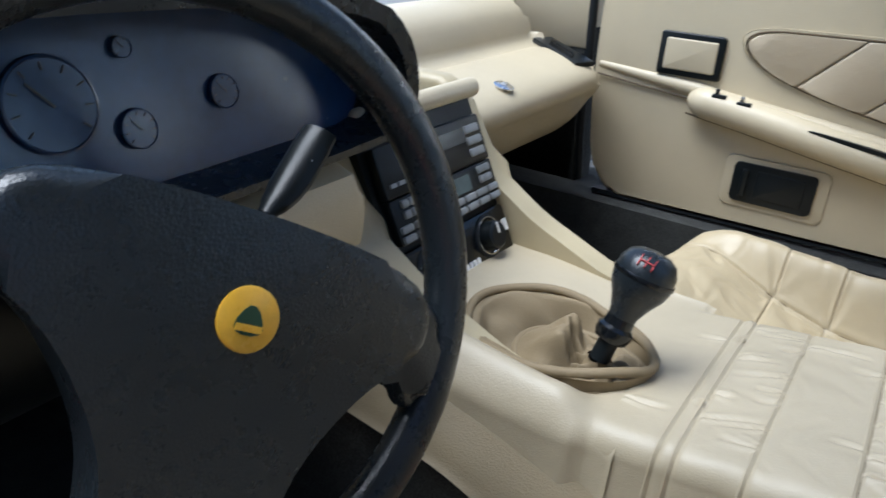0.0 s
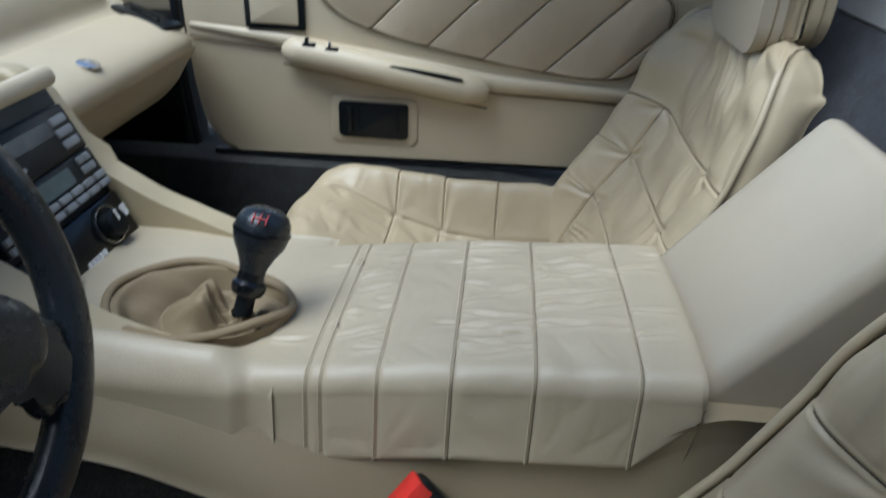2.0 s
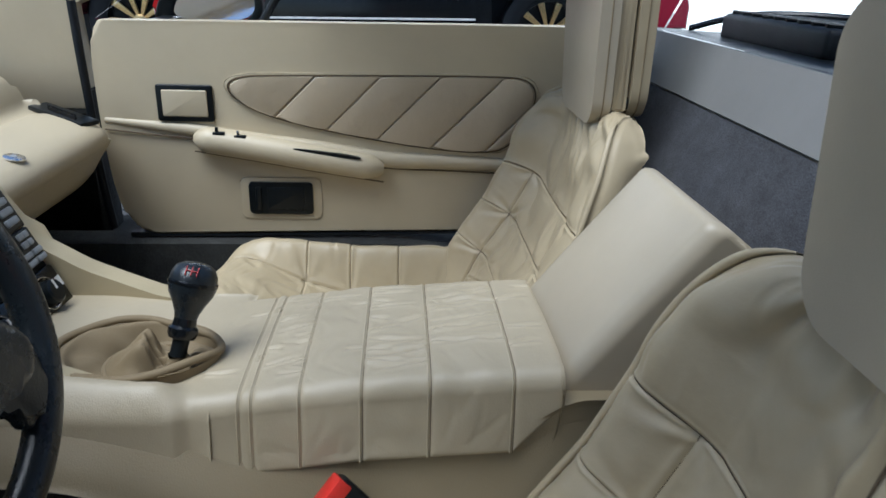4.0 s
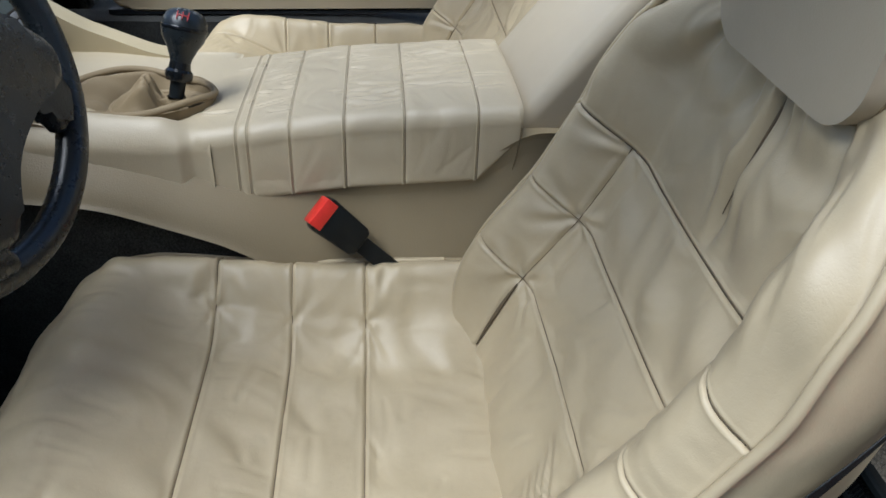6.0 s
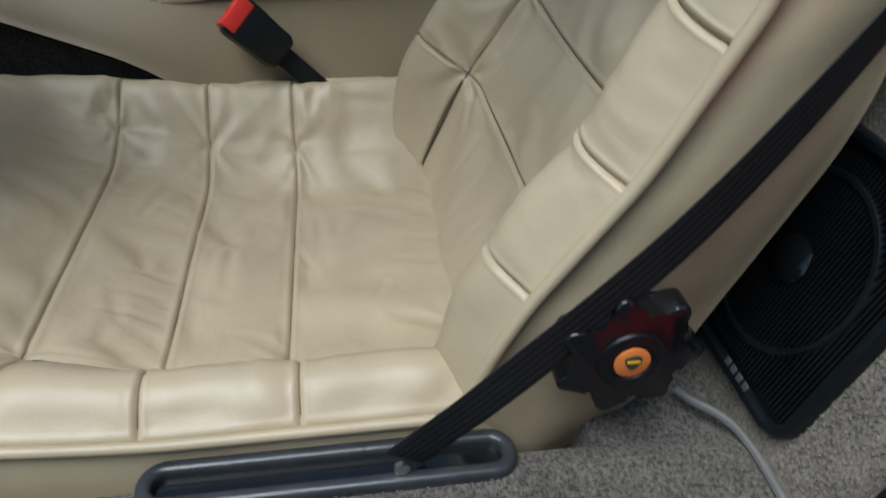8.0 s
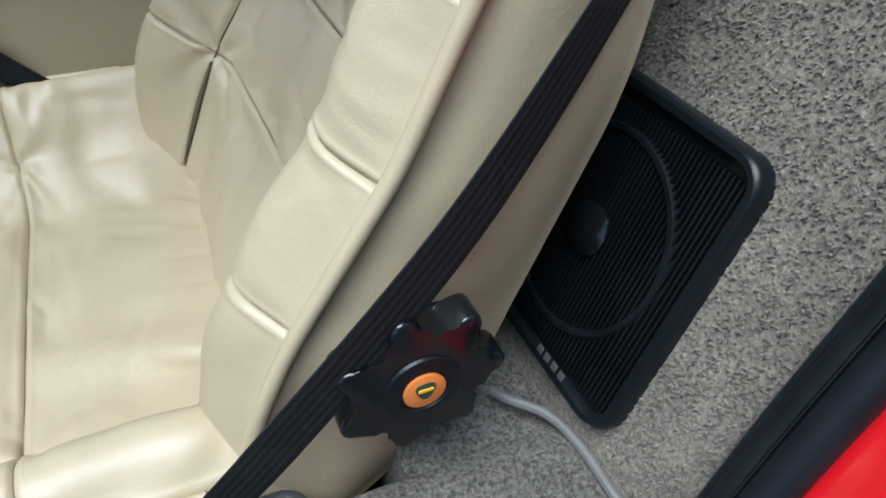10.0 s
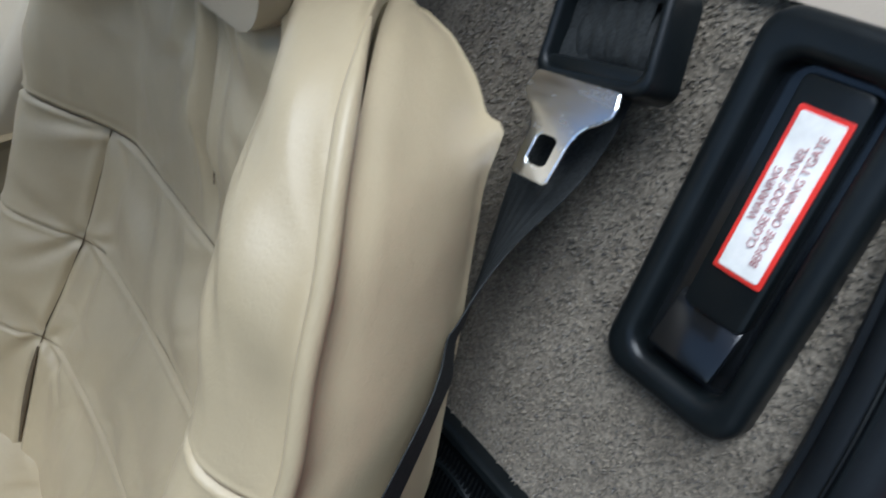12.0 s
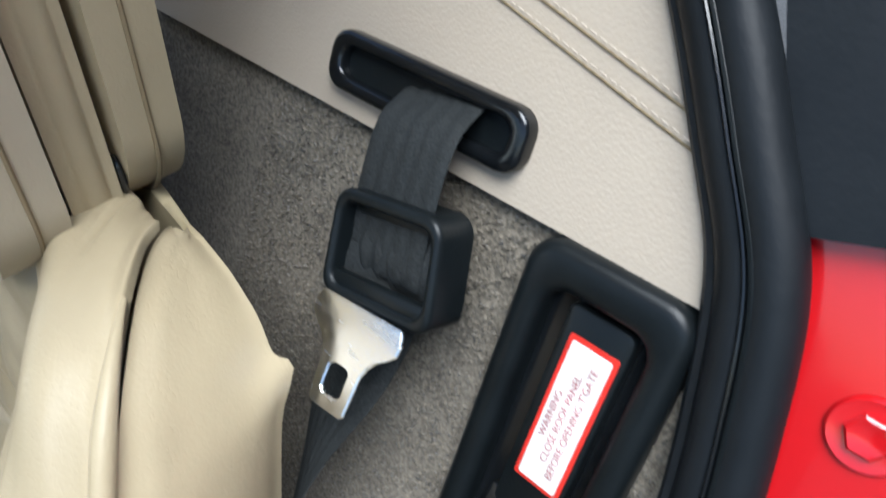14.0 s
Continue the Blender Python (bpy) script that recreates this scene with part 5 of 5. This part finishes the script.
door_fit("ashtray_grip", [(y + 0.582, z + 0.349) for y, z in rounded(0.012, 0.050, 0.003, 4)], 0.012, 0.0, BLACK, ash, "", 0.002, 2)
door_fit("door_seal", [(0.86, 0.266), (0.10, 0.282), (0.10, 0.272), (0.86, 0.256)], 0.02, -0.02, RUBBER, door)
window_r = side_fit("window_1", [(0.89, 0.70), (-0.16, 0.71), (-0.10, 1.0), (0.45, 1.0)], 0.004, DX + 0.052, PANE, None)
tagged(window_r, "clear passenger door window glass", "window", kind="structure")
window_r.visible_shadow = False
quarter = thing("window_divider", (DX + 0.055, 0.6, 0.7), "slim black upright bar in the door window", "window frame", kind="structure")
part("bar", tube_bm([(DX + 0.058, 0.568, 0.695), (DX + 0.050, 0.50, 0.80), (DX + 0.03, 0.42, 0.95)], 0.008, 8), RUBBER, quarter)

# ---- A-pillar and scuttle trim on the passenger side ----
pil = side_fit("a_pillar_right", [(0.925, 0.52), (0.925, 0.62), (0.937, 0.728), (0.825, 0.771), (0.55, 0.93), (0.62, 0.99), (1.025, 0.768), (1.14, 0.724), (1.50, 0.60), (1.50, 0.52)], 0.05, 0.782, HIDE_DOOR, None, "", 0.006, 2)
tagged(pil, "beige hide-covered windscreen pillar and kick panel", "pillar", kind="structure")
ps_ = thing("pillar_seal", (0.72, 0.92, 0.6), "black rubber seal beside the passenger door", "door seal", kind="structure")
part("strip", tube_bm(spline([(0.708, 0.900, 0.27), (0.708, 0.912, 0.40), (0.708, 0.912, 0.50), (0.708, 0.916, 0.62), (0.712, 0.920, 0.735)], 40), 0.0085, 10), RUBBER, ps_)

wall_box("kick_panel", (0.735, 0.93, 0.0), (0.785, 1.55, 0.515), CARPET_DARK, "dark carpeted kick panel in the passenger footwell", "panel")

# ---- dashboard ----
dash = thing("dashboard", (0.4, 0.9, 0.3), "beige hide dashboard with a padded shelf and roll", "dashboard")
prof = smooth_outline([(1.06, 0.32), (0.975, 0.345), (0.915, 0.395), (0.888, 0.440), (0.868, 0.464), (0.864, 0.488), (0.884, 0.508), (0.93, 0.520), (1.018, 0.529), (1.024, 0.560), (1.045, 0.598), (1.10, 0.612), (1.18, 0.60), (1.26, 0.56), (1.26, 0.32)], 2)
extruded("body", prof, 0.10, 0.672, HIDE_DOOR, dash, "", 0.020, 4)
lid_m = Matrix(((0, 0, 1, 0.14), (1, 0, 0, 0), (0, 1, 0, 0), (0, 0, 0, 1)))
lid_prof = smooth_outline([(0.892, 0.446), (0.869, 0.462), (0.858, 0.478), (0.860, 0.495), (0.882, 0.514), (0.93, 0.5260), (1.0, 0.5330), (1.0, 0.512), (0.90, 0.495), (0.885, 0.46)], 2)
part("glovebox_lid", prism_bm(lid_prof, 0.495, lid_m, 0.006, 3), HIDE_DOOR, dash, "hide-covered glovebox lid")
# dark cord laid in as the shade of the gap under the lid
part("lid_gap_shade", tube_bm([(0.14, 0.8895, 0.441), (0.38, 0.8895, 0.441), (0.635, 0.8895, 0.441)], 0.0022, 8), RUBBER, dash)
emb = part("emblem", lathe_bm([(0, 0.0), (0.016, 0.0), (0.016, 0.002), (0.0135, 0.003), (0, 0.003)], pose(0.352, 0.889, 0.5170, 14, 0, 0), 28), CHROME, dash, "small round chrome emblem")
part("emblem_mark", prism_bm(smooth_outline([(-0.007, 0.006), (0.007, 0.006), (0, -0.008)], 2), 0.0008, pose(0.352, 0.8882, 0.5199, 14, 0, 0)), GREY_PRINT, emb)
vent = part("side_vent", box_bm(0.045, 0.138, 0.010, 0.003, 2, pose(0.648, 0.940, 0.5255, 9, 0, -26)), BLACK, dash, "black plastic demister vent")
for k in range(4):
    part("vent_slat", box_bm(0.004, 0.075, 0.006, 0, 1, pose(0.634 + 0.009 * k, 0.936 + 0.0045 * k, 0.5305, 9, 20, -26)), BLACK_GLOSS, vent)
top_pad = extruded("scuttle", [(1.10, 0.55), (1.10, 0.598), (1.20, 0.604), (1.70, 0.60), (1.70, 0.55)], -0.75, 0.75, GREY_TRIM, dash, "grey scuttle shelf under the windscreen")
lower = extruded("lower_dash", smooth_outline([(1.05, 0.36), (0.90, 0.365), (0.80, 0.405), (0.750, 0.455), (0.738, 0.520), (0.755, 0.558), (1.05, 0.560)], 2), -0.338, -0.135, HIDE_DOOR, dash, "curved beige lower dashboard", 0.01, 3)
extruded("knee_panel", smooth_outline([(1.05, 0.36), (0.92, 0.365), (0.83, 0.405), (0.790, 0.455), (0.780, 0.520), (0.795, 0.556), (1.05, 0.558)], 2), -0.74, -0.341, BLACK, dash, "black panel under the instruments", 0.01, 3)

# instrument binnacle
bin_ = thing("instrument_binnacle", (-0.42, 0.85, 0.5), "black instrument binnacle with faint round dials, sky reflection coloured into its navy face", "instrument panel")
hood = smooth_outline([(-0.74, 0.562), (-0.74, 0.66), (-0.68, 0.705), (-0.40, 0.716), (-0.13, 0.700), (-0.070, 0.650), (-0.066, 0.580), (-0.12, 0.566)], 2)
hm_ = Matrix(((1, 0, 0, 0), (0, 0, 1, 0.735), (0, 1, 0, 0), (0, 0, 0, 1)))
hood_in = [(-0.40 + (x + 0.40) * 0.95, 0.61 + (z - 0.61) * 0.86) for x, z in hood]
part("hood", ring_bm(hood, hood_in, 0.24, hm_, 0.006, 3), BLACK_SOFT, bin_)
part("dial_face", prism_bm(hood_in, 0.02, Matrix(((1, 0, 0, 0), (0, 0.25, 1, 0.645), (0, 1, 0, 0), (0, 0, 0, 1)))), SKY_NAVY, bin_)
for x, z, r in ((-0.362, 0.636, 0.030), (-0.309, 0.611, 0.0135), (-0.233, 0.624, 0.0125), (-0.306, 0.664, 0.007), (-0.460, 0.630, 0.030), (-0.530, 0.612, 0.0135), (-0.590, 0.625, 0.0125)):
    dm = Matrix(((1, 0, 0, x), (0, 0.25, -1, 0.640 + 0.25 * z), (0, 1, 0, z), (0, 0, 0, 1)))
    dial = part("dial", lathe_bm([(r, -0.004), (r, 0.0004), (r * 0.95, 0.0007), (r * 0.93, 0.0), (0, 0.0)], dm, 32), SKY_NAVY, bin_)
    for k in range(9):
        a = radians(-40 + 32.5 * k)
        part("tick", box_bm(r * 0.16, r * 0.03, 0.0006, 0, 1, dm @ Matrix.Translation((r * 0.78 * math.cos(a), r * 0.78 * math.sin(a), 0.0008)) @ pose(0, 0, 0, 0, 0, math.degrees(a))), DIM_PRINT, dial)
    part("needle", box_bm(r * 0.7, r * 0.045, 0.0008, 0, 1, dm @ pose(0, 0, 0.0014, 0, 0, 130) @ Matrix.Translation((r * 0.3, 0, 0))), DIM_PRINT, dial)

# ---- steering wheel ----
wheel = thing("steering_wheel", (-0.415, 0.60, 0.58), "black leather steering wheel with a yellow round badge", "steering wheel")
WT = 17.5
wm = Matrix.Translation((-0.397, 0.615, 0.577)) @ pose(0, 0, 0, 0, 0, -10.9) @ pose(0, 0, 0, 90 - WT, 0, 0)
hub = wm @ Matrix.Translation((0, 0, 0.022)) @ pose(0, 0, 0, 0, 0, -31) @ Matrix.Diagonal((1.08, 1.08, 1, 1))
R = 0.159
rim = [wm @ Vector((R * math.cos(a), R * math.sin(a), 0)) for a in [2 * math.pi * k / 96 for k in range(96)]]
part("rim", tube_bm(rim, 0.0140, 14, True), BLACK_SOFT, wheel)
pad_o = smooth_outline([(-0.100, 0.036), (-0.04, 0.044), (0.04, 0.044), (0.100, 0.036), (0.106, 0.0), (0.075, -0.014), (0.046, -0.050), (0.036, -0.080), (0.036, -0.125), (-0.036, -0.125), (-0.036, -0.080), (-0.046, -0.050), (-0.075, -0.014), (-0.106, 0.0)], 2)
part("horn_pad", prism_bm(pad_o, 0.034, hub @ Matrix.Translation((0, 0, -0.012)), 0.010, 4), BLACK_SOFT, wheel, "soft black horn pad")
for sx in (-1, 1):
    part("spoke", prism_bm(smooth_outline([(sx * 0.090, 0.034), (sx * 0.136, 0.030), (sx * 0.138, -0.012), (sx * 0.126, -0.036), (sx * 0.110, -0.012), (sx * 0.090, -0.006)], 2), 0.022, hub @ Matrix.Translation((0, 0, -0.030)), 0.008, 3), BLACK_SOFT, wheel)
part("spoke", prism_bm(smooth_outline([(-0.040, -0.115), (0.040, -0.115), (0.050, -0.144), (-0.050, -0.144)], 2), 0.030, hub @ Matrix.Translation((0, 0, -0.026)), 0.008, 3), BLACK_SOFT, wheel)
wb = part("badge", lathe_bm([(0.0140, 0.020), (0.0140, 0.0232), (0.0128, 0.0240), (0, 0.0240)], hub, 36), YELLOW, wheel, "yellow round badge")
part("emblem", prism_bm(smooth_outline([(-0.0095, -0.0065), (0.0095, -0.0065), (0.0, 0.0100)], 2), 0.0246, hub), GREEN, wb)
part("emblem_bar", box_bm(0.012, 0.0030, 0.0006, 0, 1, hub @ Matrix.Translation((0, -0.0035, 0.0249))), YELLOW, wb)
part("column", tube_bm([wm @ Vector((0, 0, -0.01)), wm @ Vector((0, 0, -0.20))], 0.042, 20), BLACK, wheel)
stalk = thing("indicator_stalk", (-0.33, 0.66, 0.58), "black column stalk with white symbols", "stalk")
part("arm", tube_bm([(-0.375, 0.648, 0.575), (-0.320, 0.655, 0.590)], 0.004, 10), BLACK, stalk)
part("paddle", tube_bm(spline([(-0.322, 0.655, 0.590), (-0.300, 0.658, 0.602), (-0.270, 0.660, 0.628)], 12), [0.006, 0.007, 0.009, 0.010, 0.011, 0.012, 0.0125, 0.013, 0.013, 0.013, 0.013, 0.0125, 0.012], 12, flat=0.7), BLACK, stalk)
part("symbol", box_bm(0.008, 0.0006, 0.008, 0, 1, pose(-0.288, 0.6485, 0.612, 0, 40, 0)), GREY_PRINT, stalk)

# ---- outside ----
# ground kept dark to hold down light bounced into the cabin
ground = tagged(part("ground", box_bm(160, 160, 0.1, 0, 1, Matrix.Translation((0, 0, -0.33))), ASPHALT), "dark asphalt ground round the car", "ground", kind="structure")

wires = thing("loose_wires", (-0.60, 0.80, 0.36), "thin red and black wires hanging under the dashboard", "wires")
for k, (mat, dz) in enumerate(((RED, 0.0), (BLACK, 0.018), (BLACK, -0.02))):
    part("wire", tube_bm(spline([(-0.66 + 0.01 * k, 0.87, 0.41 + dz), (-0.60, 0.775, 0.345 + dz), (-0.53, 0.77, 0.350 + dz), (-0.46, 0.87, 0.41 + dz)], 24), 0.0022, 6), mat, wires)
pavement = wall_box("pavement", (2.4, -12.0, -0.29), (14.0, 14.0, 0.10), GROUND_GREY, "raised pale concrete standing beyond the car", "pavement", 0.02)
# self-lit backdrop wall, added so the outside shows bright white
glow, gnt, gp = shader("daylight_glow")
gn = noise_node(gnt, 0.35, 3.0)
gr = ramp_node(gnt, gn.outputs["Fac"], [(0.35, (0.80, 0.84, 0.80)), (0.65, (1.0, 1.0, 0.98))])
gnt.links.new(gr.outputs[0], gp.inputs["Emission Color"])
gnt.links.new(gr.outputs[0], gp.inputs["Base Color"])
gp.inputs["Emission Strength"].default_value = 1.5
backdrop = wall_box("backdrop", (9.0, -16.0, 0.09), (9.3, 16.0, 3.6), glow, "glowing white wall put up as the daylight beyond the parked car", "backdrop", 0.02)
brick_bed = wall_box("brick_pier", (6.6, 3.1, 0.10), (6.9, 4.6, 2.2), plastic("mortar", (0.52, 0.49, 0.45), 0.9, 0.4, 150), "red brick pier with pale mortar", "wall", 0.0)
white_post = wall_box("post_white", (6.3, 3.25, 0.10), (6.5, 3.65, 3.0), WALL_WHITE, "white painted post by the brick pier", "post", 0.01)
brick_mesh = box_bm(0.03, 0.215, 0.065, 0.006, 1)
bme = bpy.data.meshes.new("brick")
brick_mesh.to_mesh(bme)
brick_mesh.free()
bme.materials.append(BRICK)
for row in range(20):
    for col in range(6):
        y = 3.21 + 0.235 * col + (0.11 if row % 2 else 0)
        if y < 4.5:
            b = new("brick", bme)
            b.matrix_basis = Matrix.Translation((6.592, y, 0.145 + 0.078 * row))
            b.parent = brick_bed

# parked red car, seen through the passenger window
car = thing("parked_car", (4.3, 0.3, 0.10), "dark red parked car with gold-spoked wheels", "car")
CX = 4.0


def car_side(name, outline, depth, x, mat, parent, label="", bevel=0.0, seg=3):
    return side_fit(name, outline, depth, x, mat, parent, label, bevel, seg)


def arch(y0, z0, r, a0, a1, n=14):
    return [(y0 + r * math.cos(radians(a0 + (a1 - a0) * k / n)), z0 + r * math.sin(radians(a0 + (a1 - a0) * k / n))) for k in range(n + 1)]


W1, W2, WZ = -0.69, 1.95, 0.425
side = [(-1.60, 0.62), (-1.55, 0.80), (-1.30, 0.96), (0.0, 1.02), (1.4, 1.02), (2.6, 0.92), (2.85, 0.75), (2.85, 0.50), (2.45, 0.45)] + arch(W2, WZ, 0.37, 5, 175) + [(1.5, 0.63), (-0.28, 0.66)] + arch(W1, WZ, 0.37, 40, 175) + [(-1.25, 0.46), (-1.60, 0.48)]
body = car_side("body_side", side, 1.5, CX + 1.5, DARK_RED, car, "", 0.02, 3)
car_side("sill_panel", [(1.56, 0.62), (-0.30, 0.65), (-0.31, 0.46), (-0.30, 0.30), (1.57, 0.30), (1.58, 0.46)], 1.44, CX + 1.48, BLACK_GLOSS, car, "gloss black lower sill", 0.012, 3)
car_side("sill_strip", [(1.50, 0.475), (-0.20, 0.505), (-0.20, 0.492), (1.50, 0.462)], 0.01, CX + 0.04, WHITE, car, "pale strip along the sill", 0.003, 2)
car_side("door_panel", smooth_outline([(0.86, 0.66), (0.20, 0.68), (0.16, 0.72), (0.16, 0.98), (0.90, 0.98)], 2), 0.008, CX, DARK_RED, car, "", 0.006, 3)
car_side("side_vent", smooth_outline([(0.00, 0.735), (-0.24, 0.73), (-0.26, 0.80), (0.0, 0.82)], 2), 0.012, CX, DARK_RED, car, "", 0.006, 3)
part("underbody", box_bm(1.3, 4.1, 0.60, 0.03, 2, Matrix.Translation((CX + 0.82, 0.62, 0.47))), BLACK, car, "dark underside and wheel arches")
cab = car_side("cabin", [(-1.0, 0.98), (-0.3, 1.42), (0.7, 1.42), (1.5, 1.0)], 1.2, CX + 1.35, BLACK_GLOSS, car, "dark glazed cabin", 0.05, 3)
for wy in (W1, W2):
    wheel_m = Matrix(((0, 0, -1, CX + 0.06), (1, 0, 0, wy), (0, 1, 0, WZ), (0, 0, 0, 1)))
    w = part("wheel", lathe_bm([(0.205, -0.16), (0.30, -0.16), (0.322, -0.13), (0.325, -0.02), (0.312, 0.006), (0.285, 0.014), (0.225, 0.010), (0.212, 0.0), (0.205, -0.16)], wheel_m, 48), RUBBER, car, "black tyre")
    part("rim", lathe_bm([(0.212, 0.002), (0.214, 0.008), (0.200, 0.006), (0.190, -0.05), (0.0, -0.06)], wheel_m, 48), BLACK, w)
    for k in range(10):
        part("spoke", prism_bm([(0.03, -0.010), (0.198, -0.022), (0.198, 0.022), (0.03, 0.010)], 0.022, wheel_m @ pose(0, 0, -0.03, 0, 0, 36 * k), 0.006, 2), BRASS, w, "gold spoke")
    part("hub_cap", lathe_bm([(0.045, -0.03), (0.045, 0.0), (0.03, 0.008), (0, 0.01)], wheel_m, 24), BRASS, w)

# own door mirror beyond the passenger window
dm_ = thing("door_mirror", (0.90, 0.74, 0.68), "red-backed black door mirror outside the passenger window", "door mirror")
mo = smooth_outline([(0.845, 0.672), (0.83, 0.73), (0.795, 0.775), (0.72, 0.80), (0.62, 0.795), (0.595, 0.74), (0.60, 0.69), (0.66, 0.668)], 2)
side_fit("shell", [(y + 0.012, z + 0.004) for y, z in mo], 0.075, 1.035, BODY_RED, dm_, "red painted shell", 0.02, 4)
rim_i = [(0.70 + (y - 0.71) * 0.74, 0.735 + (z - 0.735) * 0.82) for y, z in mo]
mm = Matrix(((0, 0, -1, 0.962), (1, 0, 0, 0), (0, 1, 0, 0), (0, 0, 0, 1)))
part("surround", ring_bm(mo, rim_i, 0.022, mm, 0.006, 3), BLACK, dm_)
part("mirror_glass", prism_bm([(y - 0.70, z - 0.735) for y, z in rim_i], 0.004, Matrix.Translation((0.958, 0.70, 0.735)) @ Matrix(((0, 0, -1, 0), (1, 0, 0, 0), (0, 1, 0, 0), (0, 0, 0, 1))) @ pose(0, 0, 0, -20, -4, 0)), MIRROR, dm_, "mirror glass")
part("foot", box_bm(0.24, 0.05, 0.03, 0.008, 2, Matrix.Translation((0.84, 0.80, 0.680))), BLACK, dm_)

# engine cover behind the rear window
eng = thing("engine_cover", (0.3, -0.6, 0.60), "black ribbed engine cover behind the rear window", "engine cover")
part("deck", box_bm(1.5, 0.75, 0.05, 0.012, 3, pose(0.25, -0.66, 0.655, 3, 0, 0)), BLACK, eng)
part("box", box_bm(0.42, 0.40, 0.055, 0.012, 3, pose(0.62, -0.62, 0.705, 3, 0, 0)), RUBBER, eng)
for k in range(9):
    part("rib", box_bm(0.012, 0.38, 0.008, 0.002, 1, pose(0.44 + 0.045 * k, -0.62, 0.736, 3, 0, 0)), BLACK, eng)
part("cable", tube_bm(spline([(0.95, -0.40, 0.70), (0.86, -0.48, 0.735), (0.78, -0.58, 0.745), (0.70, -0.72, 0.74)], 20), 0.007, 8), BLACK_GLOSS, eng)

# unseen wall, added dark and tall to cut light from the driver's side
shade_wall = wall_box("shade_wall", (-3.1, -14.0, -0.29), (-2.8, 1.6, 2.8), plastic("shade_wall_render", (0.22, 0.217, 0.21), 0.85, 0.3, 40), "unseen plain dark wall added to block light at the driver's door opening", "wall", 0.02)

# cut pile standing up from the bulkhead carpet and sill
tuft_v, tuft_f = [], []
SPLIT = []
rt = random.Random(31)
nrm = Vector((0, 1, LEAN_BACK)).normalized()
for k in range(38000):
    if k < 30000:
        x, z = rt.uniform(-0.765, -0.48), rt.uniform(0.195, 0.628)
        if -0.690 < x < -0.53 and 0.212 < z < 0.360 or -0.730 < x < -0.670 and 0.475 < z < 0.615:
            continue
        p, n = bulk(x, z), nrm
    else:
        p, n = Vector((rt.uniform(-0.762, -0.682), rt.uniform(-0.01, 0.45), 0.188)), Vector((0, 0, 1))
    if k == 30000:
        SPLIT = [len(tuft_v), len(tuft_f)]
    h, r = rt.uniform(0.0006, 0.0016), rt.uniform(0.0008, 0.0013)
    lean = Vector((rt.uniform(-1, 1), rt.uniform(-1, 1), rt.uniform(-1, 1))) * 0.0022
    a = n.orthogonal().normalized()
    a.rotate(Matrix.Rotation(rt.uniform(0, 6.28), 3, n))
    b = n.cross(a)
    base = len(tuft_v)
    tuft_v += [p + a * r, p - a * r * 0.5 + b * r * 0.87, p - a * r * 0.5 - b * r * 0.87, p + n * h + lean]
    tuft_f += [(base, base + 1, base + 3), (base + 1, base + 2, base + 3), (base + 2, base, base + 3)]
pile = shape("carpet_pile", tuft_v[:SPLIT[0]], tuft_f[:SPLIT[1]], CARPET)
tagged(pile, "short taupe carpet pile on the bulkhead", "carpet pile", kind="stuff")
low_faces = [tuple(i - SPLIT[0] for i in f) for f in tuft_f[SPLIT[1]:]]
sill_pile = shape("sill_pile", tuft_v[SPLIT[0]:], low_faces, CARPET_SILL_SHADE)
tagged(sill_pile, "short taupe carpet pile on the sill, shade put into its colour", "carpet pile", kind="stuff")
